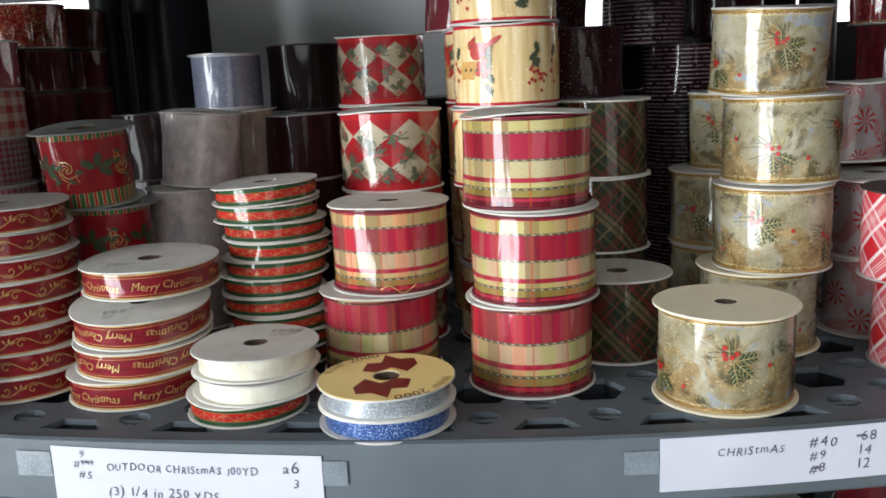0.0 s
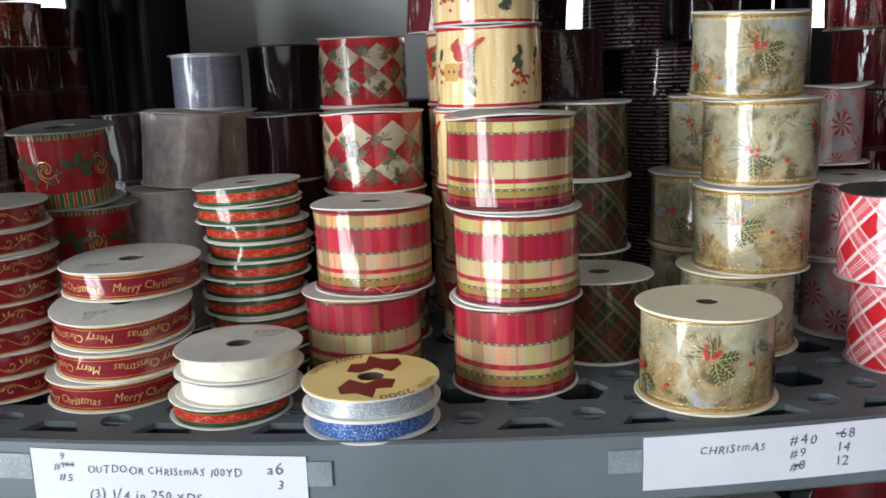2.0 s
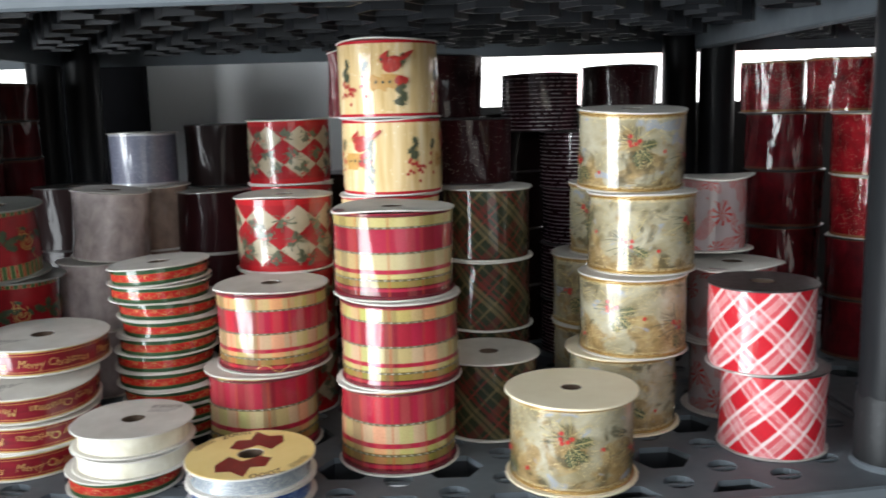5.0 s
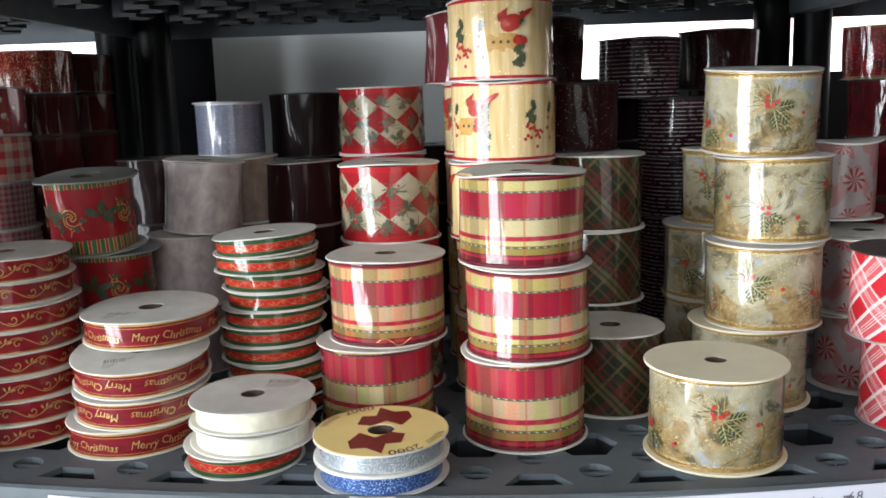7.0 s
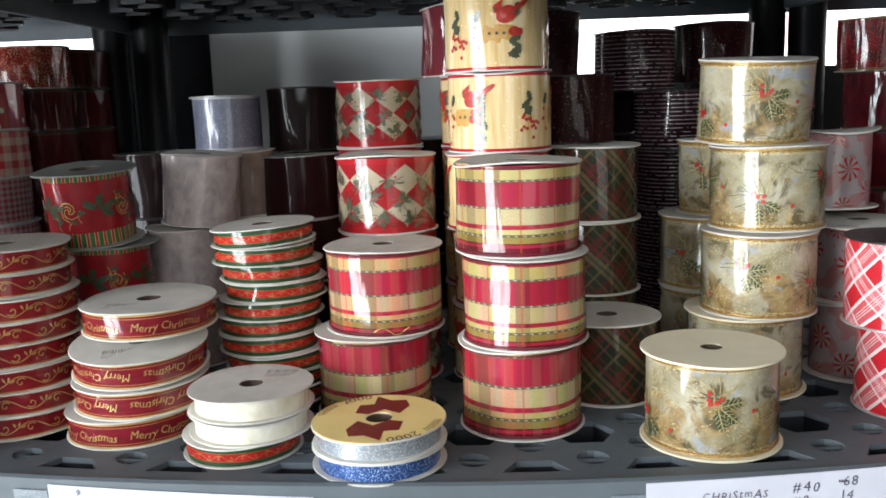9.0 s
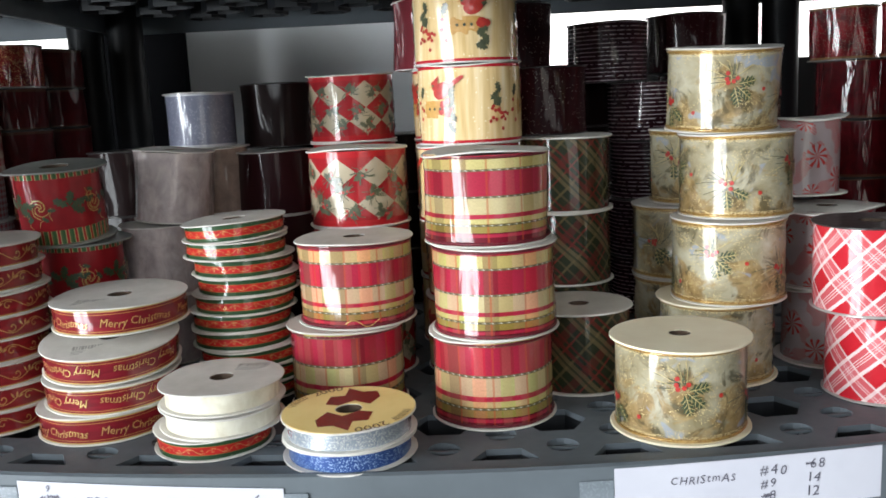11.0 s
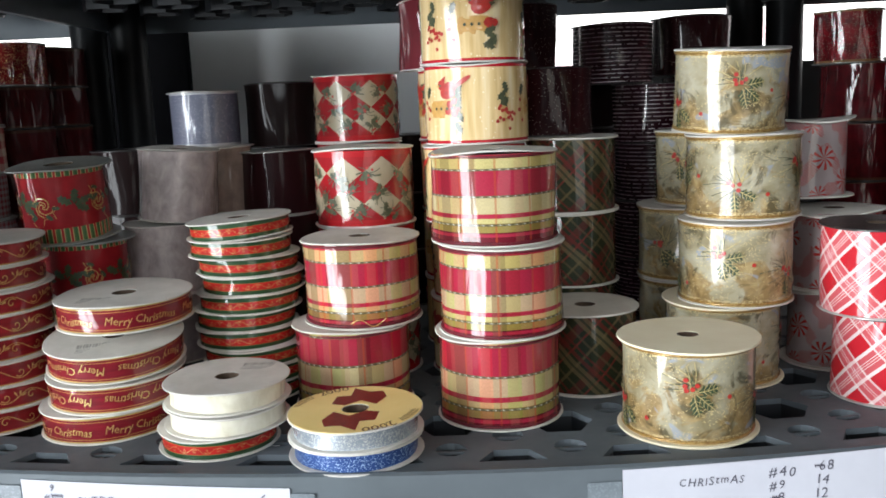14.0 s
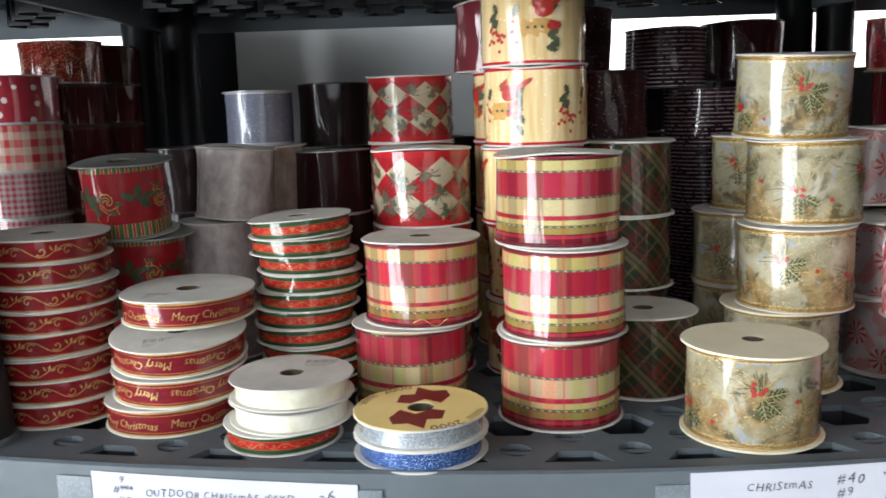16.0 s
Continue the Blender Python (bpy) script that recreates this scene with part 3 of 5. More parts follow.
def lathe(bm, profile, seg=48, warp=None):
    """Closed profile of (radius, z) turned about z."""
    rings = []
    for rad, z in profile:
        ring = []
        for i in range(seg):
            a = 2 * math.pi * i / seg
            dz = warp(a, rad) if warp else 0.0
            ring.append(bm.verts.new((rad * math.sin(a), -rad * math.cos(a), z + dz)))
        rings.append(ring)
    for a, c in zip(rings, rings[1:] + rings[:1]):
        for i in range(seg):
            j = (i + 1) % seg
            bm.faces.new((a[i], a[j], c[j], c[i]))
    bmesh.ops.recalc_face_normals(bm, faces=bm.faces)


def box(bm, x0, x1, y0, y1, z0, z1, bevel=0.0):
    made = bmesh.ops.create_cube(bm, size=1.0, matrix=Matrix.Translation(((x0 + x1) / 2, (y0 + y1) / 2, (z0 + z1) / 2)) @ Matrix.Diagonal((x1 - x0, y1 - y0, z1 - z0, 1)))
    if bevel:
        edges = {e for v in made["verts"] for e in v.link_edges}
        bmesh.ops.bevel(bm, geom=list(edges), offset=bevel, segments=2, affect="EDGES", profile=0.5)


def on_roll(r, u, v):
    a = u / r
    return (r * math.sin(a), -r * math.cos(a), v)


def stamp(bm, r, u0, v0, outline, turn=0.0, lift=0.0005):
    """A printed patch on the roll; outline: star-shaped points about its middle, metres."""
    c, s = math.cos(turn), math.sin(turn)
    pts = [(x * c - y * s, x * s + y * c) for x, y in outline]
    mid = bm.verts.new(on_roll(r + lift, u0, v0))
    last = None
    for k in (0.5, 1.0):
        ring = [bm.verts.new(on_roll(r + lift, u0 + x * k, v0 + y * k)) for x, y in pts]
        n = len(ring)
        for i in range(n):
            j = (i + 1) % n
            if last:
                bm.faces.new((last[i], ring[i], ring[j], last[j]))
            else:
                bm.faces.new((mid, ring[i], ring[j]))
        last = ring


def disc(size, n=10):
    return [(size * math.cos(2 * math.pi * i / n), size * math.sin(2 * math.pi * i / n)) for i in range(n)]


def holly(length, wide):
    side = [(0.5, 0.0), (0.36, 0.22), (0.30, 0.5), (0.18, 0.26), (0.06, 0.55), (-0.06, 0.27), (-0.2, 0.5), (-0.3, 0.2), (-0.5, 0.0)]
    pts = [(x * length, y * wide) for x, y in side]
    return pts + [(x * length, -y * wide) for x, y in side[-2:0:-1]]


def stroke(bm, r, pts, width, lift=0.0005):
    last = None
    for i, (x, y) in enumerate(pts):
        x2, y2 = pts[min(i + 1, len(pts) - 1)]
        x1, y1 = pts[max(i - 1, 0)]
        d = math.hypot(x2 - x1, y2 - y1) or 1.0
        nx, ny = -(y2 - y1) / d * width / 2, (x2 - x1) / d * width / 2
        pair = (bm.verts.new(on_roll(r + lift, x + nx, y + ny)), bm.verts.new(on_roll(r + lift, x - nx, y - ny)))
        if last:
            bm.faces.new((last[0], last[1], pair[1], pair[0]))
        last = pair


def letters(text, size, shear=0.0):
    """Vertices and faces of a line of text in the built-in font."""
    cu = bpy.data.curves.new("line", "FONT")
    cu.body, cu.size, cu.shear, cu.resolution_u = text, size, shear, 2
    ob = new("line", cu)
    me = bpy.data.meshes.new_from_object(ob.evaluated_get(bpy.context.evaluated_depsgraph_get()))
    verts, faces = [tuple(v.co) for v in me.vertices], [tuple(p.vertices) for p in me.polygons]
    bpy.data.objects.remove(ob)
    bpy.data.curves.remove(cu)
    bpy.data.meshes.remove(me)
    return verts, faces


def add_letters(bm, text, size, where, shear=0.0):
    """where maps the text's flat (x, y) to a place. Returns its width."""
    verts, faces = letters(text, size, shear)
    vs = [bm.verts.new(where(x, y)) for x, y, _ in verts]
    for f in faces:
        try:
            bm.faces.new([vs[i] for i in f])
        except ValueError:
            pass
    return max(v[0] for v in verts)


# ---- the room ----
def slab(name, material, boxes, label, category):
    bm = bmesh.new()
    for b in boxes:
        box(bm, *b)
    ob = finish(name, bm, material, None, "", 0)
    return tagged(ob, label, category, "", "structure")


LEFT, RIGHT, FRONT, BACK, TOP = -2.7, 3.6, -3.5, 1.42, 2.8
SILL = 1.478
slab("floor", FLOOR, [(LEFT, RIGHT, FRONT, BACK, -0.1, 0.0)], "worn dark concrete shop floor", "floor")
slab("ceiling", CEILING, [(LEFT, RIGHT, FRONT, BACK, TOP, TOP + 0.1)], "plain grey painted ceiling", "ceiling")
slab("wall_back", PLASTER, [(-0.46, 0.13, BACK, BACK + 0.12, 0, TOP), (LEFT, -0.46, BACK, BACK + 0.12, 2.5, TOP), (0.13, RIGHT, BACK, BACK + 0.12, 2.5, TOP)],
     "white painted wall in shade behind the shelving, between two bright windows", "wall")
# The shade under the sills is put into this wall's colour.
slab("wall_back_lower", DIM_WALL, [(LEFT, -0.46, BACK, BACK + 0.12, 0, SILL), (0.13, RIGHT, BACK, BACK + 0.12, 0, SILL)], "wall below the windows, coloured dark for the shade there", "wall")
# Unseen front wall, kept dark; its openings belong to the two added fill lamps.
slab("wall_front", DIM_WALL, [(LEFT, -0.8, FRONT - 0.12, FRONT, 0, TOP), (2.3, RIGHT, FRONT - 0.12, FRONT, 0, TOP), (-0.8, 0.7, FRONT - 0.12, FRONT, 0, 2.0), (-0.8, 2.3, FRONT - 0.12, FRONT, 2.7, TOP), (0.7, 2.3, FRONT - 0.12, FRONT, 0, 0.7), (0.7, 2.3, FRONT - 0.12, FRONT, 1.7, 2.0), (1.8, 2.3, FRONT - 0.12, FRONT, 2.0, 2.7)],
     "unseen dark wall with openings for the low and high fill lamps", "wall")
slab("wall_left", DIM_WALL, [(LEFT - 0.12, LEFT, FRONT, -3.21, 0, TOP), (LEFT - 0.12, LEFT, -0.75, BACK, 0, TOP), (LEFT - 0.12, LEFT, -2.05, -1.91, 0.14, 2.58), (LEFT - 0.12, LEFT, -3.21, -0.75, 0, 0.14), (LEFT - 0.12, LEFT, -3.21, -0.75, 2.58, TOP)],
     "unseen dark wall with two tall shop windows", "wall")
slab("wall_right", DIM_WALL, [(RIGHT, RIGHT + 0.12, FRONT, BACK, 0, TOP)], "unseen dark side wall", "wall")
slab("backdrop", DAYLIGHT, [(-3.4, 4.4, 2.3, 2.32, 0.6, 3.2)], "overexposed bright street outside the windows", "backdrop")

# ---- shelving ----
POST_R = 0.0225
PITCH = 0.0828
SPAN = 0.829          # from post to post
CX = 0.0855           # middle of the rack
Y0, Y1 = 0.567, 1.235
SQUEEZE = 0.042


def shelf_place(side):
    """How the flat shelf lies: its front bows out under the load, and the racks close up towards the back."""
    def where(x, y, z):
        f = (y - Y0) / (Y1 - Y0)
        bow = (0.24 if x < 0 else 0.28) * min(abs(x), 0.45) ** 2 * (1 - f)
        w = {-1: 0.0, 1: 1.0}.get(side, min(max((x + SPAN / 2) / SPAN, 0), 1))
        return Vector((x - SQUEEZE * w * (y - 0.64) / 0.55, y + bow, z))
    return where


def rim_loop(hx, step=0.02):
    """The shelf's outline with rounded corners."""
    rr = 0.032
    pts = []
    n = int(2 * (hx - rr) / step)
    pts += [(-hx + rr + 2 * (hx - rr) * i / n, Y0) for i in range(n)]
    pts += [(hx - rr + rr * math.sin(a), Y0 + rr - rr * math.cos(a)) for a in [math.pi / 2 * i / 6 for i in range(6)]]
    pts += [(hx, Y0 + rr), (hx, Y1 - rr)]
    pts += [(hx - rr + rr * math.cos(a), Y1 - rr + rr * math.sin(a)) for a in [math.pi / 2 * i / 6 for i in range(1, 7)]]
    pts += [(-hx + rr - rr * math.sin(a), Y1 - rr + rr * math.cos(a)) for a in [math.pi / 2 * i / 6 for i in range(6)]]
    pts += [(-hx, Y1 - rr), (-hx, Y0 + rr)]
    pts += [(-hx + rr - rr * math.cos(a), Y0 + rr - rr * math.sin(a)) for a in [math.pi / 2 * i / 6 for i in range(1, 6)]]
    return pts


def deck_holes(hx):
    """Hexagons on a triangular net, with a round hole in the middle of each triangle."""
    holes = []
    R = 0.0245
    row_h = PITCH * 0.866
    y = Y0 + 0.016
    row = 0
    while y < Y1 - 0.03:
        shift = 0.0 if row % 2 else PITCH / 2
        k = -7
        while k < 8:
            x = -0.0075 + shift + k * PITCH
            clear = abs(x) < hx - 0.036 and not (abs(x) > hx - 0.085 and (y < Y0 + 0.13 or y > Y1 - 0.13))
            if clear:
                if row == 0:
                    holes.append([(x - 0.0235, y + 0.002), (x + 0.0235, y + 0.002), (x + R / 2, y + 0.0205), (x - R / 2, y + 0.0205)])
                else:
                    holes.append([(x + R * math.cos(a), y + R * math.sin(a)) for a in [math.pi / 3 * i for i in range(6)]])
            for cx, cy in ((x + PITCH / 2, y + row_h / 3), (x, y + row_h * 2 / 3)):
                if abs(cx) < hx - 0.03 and cy < Y1 - 0.03 and not (abs(cx) > hx - 0.07 and (cy < Y0 + 0.11 or cy > Y1 - 0.11)):
                    holes.append([(cx + 0.0115 * math.cos(a), cy + 0.0115 * math.sin(a)) for a in [math.pi / 7 * i for i in range(14)]])
            k += 1
        y += row_h
        row += 1
    return holes


def deck_mesh(hx, where, thick):
    """The shelf's plate with its holes cut through."""
    bm = bmesh.new()
    edges = []
    for loop in [rim_loop(hx)] + deck_holes(hx):
        vs = [bm.verts.new((x, y, 0)) for x, y in loop]
        edges += [bm.edges.new((a, c)) for a, c in zip(vs, vs[1:] + vs[:1])]
    bmesh.ops.triangle_fill(bm, use_beauty=True, use_dissolve=False, edges=edges, normal=(0, 0, 1))
    for f in bm.faces:
        if f.normal.z < 0:
            f.normal_flip()
    top = list(bm.faces)
    got = bmesh.ops.extrude_face_region(bm, geom=top, use_keep_orig=True)
    for v in [g for g in got["geom"] if isinstance(g, bmesh.types.BMVert)]:
        v.co.z -= thick
    bmesh.ops.recalc_face_normals(bm, faces=bm.faces)
    for v in bm.verts:
        v.co = where(*v.co)
    return bm


def lip_mesh(hx, where, deep):
    """The turned-down rim, with a rounded bead along its top edge."""
    bm = bmesh.new()
    loop = rim_loop(hx)
    n = len(loop)
    rings = []
    for out, z in ((-0.003, -0.004), (-0.003, 0.0015), (0.0, 0.002), (0.0028, 0.0005), (0.0035, -0.002), (0.0035, -deep + 0.002), (0.002, -deep), (-0.002, -deep), (-0.003, -deep + 0.002)):
        ring = []
        for i, (x, y) in enumerate(loop):
            (xa, ya), (xb, yb) = loop[i - 1], loop[(i + 1) % n]
            d = math.hypot(xb - xa, yb - ya)
            ring.append(bm.verts.new(where(x + (yb - ya) / d * out, y - (xb - xa) / d * out, z)))
        rings.append(ring)
    for a, c in zip(rings, rings[1:] + rings[:1]):
        for i in range(n):
            j = (i + 1) % n
            bm.faces.new((a[i], a[j], c[j], c[i]))
    bmesh.ops.recalc_face_normals(bm, faces=bm.faces)
    return bm


def bar_lines():
    """Depths of the thin bars that cross the round holes."""
    row_h = PITCH * 0.866
    lines = [Y0 + 0.016 + row * row_h + add for row in range(9) for add in (row_h / 3, row_h * 2 / 3)]
    return [y for y in lines if y < Y1 - 0.03]


def bar_mesh(hx, where, y):
    """One thin bar under the plate."""
    bm = bmesh.new()
    box(bm, -hx + 0.004, hx - 0.004, y - 0.0018, y + 0.0014, -0.0032, -0.0014)
    bmesh.ops.subdivide_edges(bm, edges=[e for e in bm.edges if abs(e.verts[0].co.x - e.verts[1].co.x) > 0.1], cuts=16)
    for v in bm.verts:
        v.co = where(*v.co)
    return bm


def rib_mesh(hx, where):
    """Underside of a shelf: a wall round each hexagon, coloured dark for the shade in the holes."""
    bm = bmesh.new()
    for hole in deck_holes(hx):
        if len(hole) > 6:
            continue
        cx, cy = sum(q[0] for q in hole) / len(hole), sum(q[1] for q in hole) / len(hole)
        rings = []
        for k, z in ((1.0, -0.0045), (0.99, -0.036), (1.10, -0.036), (1.10, -0.0045)):
            rings.append([bm.verts.new((cx + (x - cx) * k, cy + (y - cy) * k, z)) for x, y in hole])
        for a, c in zip(rings, rings[1:]):
            for i in range(len(hole)):
                j = (i + 1) % len(hole)
                bm.faces.new((a[i], a[j], c[j], c[i]))
    for v in bm.verts:
        v.co = where(*v.co)
    return bm


def rack(x, side, label):
    """A resin shelving unit: pierced shelves on four pipe posts."""
    ob = tagged(new("shelving_rack"), label, "shelving", "resin shelving racks")
    ob.location = (x, 0, 0)
    hx = SPAN / 2 + 0.027
    where = shelf_place(side)
    deck = lip = rib = None
    for z in (0.03, 0.42, 0.81, SHELF, 1.59, 1.98):
        if deck is None:
            s = part("shelf", deck_mesh(hx, where, 0.005), RESIN, ob, "grey resin shelf pierced with hexagonal and round holes", 25)
            l = part("shelf_lip", lip_mesh(hx, where, 0.045), RESIN, s)
            r = part("shelf_rib", rib_mesh(hx, where), SHADED_RESIN, s)
            cross = [part("cross_bar", bar_mesh(hx, where, y), RESIN, s).data for y in bar_lines()]
            deck, lip, rib = s.data, l.data, r.data
        else:
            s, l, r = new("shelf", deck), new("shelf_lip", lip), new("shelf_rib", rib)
            s.parent, l.parent, r.parent = ob, s, s
            for bar in cross:
                new("cross_bar", bar).parent = s
        s.location = (0, 0, z)
    pipe = None
    for px, py in ((-SPAN / 2 + (0.008 if side == 0 else 0.0), 0.636), (SPAN / 2 - 0.005, 0.653), (-SPAN / 2, 1.175), (SPAN / 2, 1.19)):
        if pipe is None:
            bm = bmesh.new()
            lathe(bm, [(0.016, 0.0), (POST_R - 0.002, 0.0), (POST_R, 0.002), (POST_R, 2.0), (0.016, 2.0)], 36)
            p = part("post", bm, BLACK_RESIN, ob, "black plastic pipe post")
            bm = bmesh.new()
            lathe(bm, [(POST_R - 0.001, 0.003), (POST_R + 0.0012, 0.003), (POST_R + 0.0012, 0.052), (POST_R + 0.0004, 0.055), (POST_R - 0.001, 0.055)], 36, lambda a, rad: 0.0012 * math.sin(5 * a) + 0.001 * math.sin(11 * a + 1))
            q = part("post_sleeve", bm, SCUFFED, p, "scuffed taped foot of the post")
            bm = bmesh.new()
            lathe(bm, [(POST_R - 0.002, 0.0), (POST_R + 0.0035, 0.0), (POST_R + 0.0035, 0.003), (POST_R + 0.002, 0.0045), (POST_R - 0.002, 0.0045)], 36)
            c = part("post_collar", bm, RESIN, p)
            pipe, sleeve, collar = p.data, q.data, c.data
        else:
            p, q, c = new("post", pipe), new("post_sleeve", sleeve), new("post_collar", collar)
            p.parent, q.parent, c.parent = ob, p, p
        q.location = c.location = (0, 0, SHELF)
        lean = 0.04 if side == 0 and px < 0 and py < 1.0 else 0.0     # one front post leans outwards
        p.location = (where(px, py, 0).x + lean * SHELF, py, 0.0)
        p.rotation_euler = (0.0, -lean, 0.0)
    return ob


rack(CX, 0, "grey resin shelving rack with black pipe posts, full of ribbon spools")
rack(CX + SPAN + 0.044, 1, "neighbouring grey resin shelving rack holding red ribbon spools")
rack(CX - SPAN - 0.058, -1, "neighbouring grey resin shelving rack holding dark red ribbon spools")

# Black panel added to darken the back left, where the wall falls into shadow.
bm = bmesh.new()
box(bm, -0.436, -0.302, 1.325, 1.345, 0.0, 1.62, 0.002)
tagged(finish("dark_backing", bm, DARK_FILL), "matt black panel added to fill the dark area behind the shelving rack", "board")

# a small paper tag stuck round the neighbouring post
bm = bmesh.new()
tag_r = POST_R + 0.0008
rows = [[bm.verts.new(on_roll(tag_r, -0.036 + 0.0021 * i, z)) for i in range(11)] for z in (1.360, 1.383, 1.406)]
for low_row, top_row in zip(rows, rows[1:]):
    for i in range(10):
        bm.faces.new((low_row[i], low_row[i + 1], top_row[i + 1], top_row[i]))
tag = tagged(finish("paper_tag", bm, FADED_TAG), "small faded paper tag stuck on a black post", "tag")
tag.location = (CX + SPAN / 2 + 0.044, 0.636, 0.0)


# ---- ribbon spools ----
def warped(amount, turn):
    return lambda a, rad: amount * (rad / 0.05) ** 2 * (math.sin(2 * a + turn) + 0.5 * math.sin(3 * a + 2 * turn))


def flange_mesh(r, thick, hole, amount, turn):
    bm = bmesh.new()
    e = min(0.0004, thick / 3)
    lathe(bm, [(hole, 0), (r * 0.5, 0), (r - e, 0), (r, e), (r, thick - e), (r - e, thick), (r * 0.75, thick), (r * 0.5, thick), (hole, thick)], 56, warped(amount, turn))
    return bm


def roll_mesh(r, z0, z1, wobble, seg=72):
    """The wound ribbon, with its length and width laid out in metres."""
    bm = bmesh.new()
    uv = bm.loops.layers.uv.new("roll")
    n = 7
    rows = []
    for k in range(n):
        f = k / (n - 1)
        row = []
        for i in range(seg + 1):
            a = 2 * math.pi * i / seg - math.pi
            rad = r + wobble * (math.sin(3 * a + 4 * f) + 0.6 * math.sin(7 * a - 3 * f + 1)) * (0.35 + abs(f - 0.5)) * (1 if 0 < i < seg else 0)
            row.append(bm.verts.new((rad * math.sin(a), -rad * math.cos(a), z0 + (z1 - z0) * f)))
        rows.append(row)
    for k in range(n - 1):
        for i in range(seg):
            face = bm.faces.new((rows[k][i], rows[k][i + 1], rows[k + 1][i + 1], rows[k + 1][i]))
            for loop, (ii, kk) in zip(face.loops, ((i, k), (i + 1, k), (i + 1, k + 1), (i, k + 1))):
                loop[uv].uv = ((2 * math.pi * ii / seg - math.pi) * r, (z1 - z0) * kk / (n - 1))
    # ends, closed towards the core
    for row, flip in ((rows[0], True), (rows[-1], False)):
        inner = [bm.verts.new((v.co.x * 0.3, v.co.y * 0.3, v.co.z)) for v in row]
        for i in range(seg):
            f = (row[i], row[i + 1], inner[i + 1], inner[i])
            face = bm.faces.new(f[::-1] if flip else f)
            for loop in face.loops:
                loop[uv].uv = (0.0, 0.0 if flip else z1 - z0)
    return bm


KINDS = {}


def spool_kind(key, label, ribbon, r, high, flange=0.0, card=None, thick=0.0014, hole=0.0095, warp=0.0006, wobble=0.0004, motif=None, top=None, top_card=None):
    KINDS[key] = dict(label=label, ribbon=ribbon, r=r, high=high, flange=flange or r + 0.002, card=card or CARD, thick=thick, hole=hole, warp=warp, wobble=wobble, motif=motif, top=top, top_card=top_card, first=None)


def build_spool(k):
    ob = tagged(new("ribbon_spool"), k["label"], "ribbon spool", "ribbon spools on the shelves")
    t, h = k["thick"], k["high"]
    roll = part("ribbon", roll_mesh(k["r"], t, h - t, k["wobble"]), k["ribbon"], ob, "", 50)
    part("bottom_flange", flange_mesh(k["flange"], t, k["hole"], 0.0, 0.0), k["card"], ob)
    up = part("top_flange", flange_mesh(k["flange"], t, k["hole"], k["warp"], 1.1), k["top_card"] or k["card"], ob)
    up.location.z = h - t
    bm = bmesh.new()
    lathe(bm, [(k["hole"] - 0.0012, 0.0004), (k["hole"] + 0.0008, 0.0004), (k["hole"] + 0.0008, h - 0.0004), (k["hole"] - 0.0012, h - 0.0004)], 24)
    part("core_tube", bm, SHADOW_CORE, ob)
    if k["motif"]:
        k["motif"](roll, k)
    if k["top"]:
        k["top"](up, k)
    return ob


random.seed(4)


def spool(key, x, y, z, turn=None, lean=(0.0, 0.0), base=SHELF):
    k = KINDS[key]
    m = pose(x, y, base + z + 0.0003, lean[0], lean[1], random.uniform(-180, 180) if turn is None else turn)
    if k["first"] is None:
        k["first"] = build_spool(k)
        k["first"].matrix_basis = m
        return k["first"]
    return copy_thing(k["first"], m)


def stack(keys, x, y, high, jitter=0.003, base=SHELF, z=0.0, turn=None):
    for key in keys:
        spool(key, x + random.uniform(-jitter, jitter), y + random.uniform(-jitter, jitter), z, turn, base=base)
        z += high
    return z


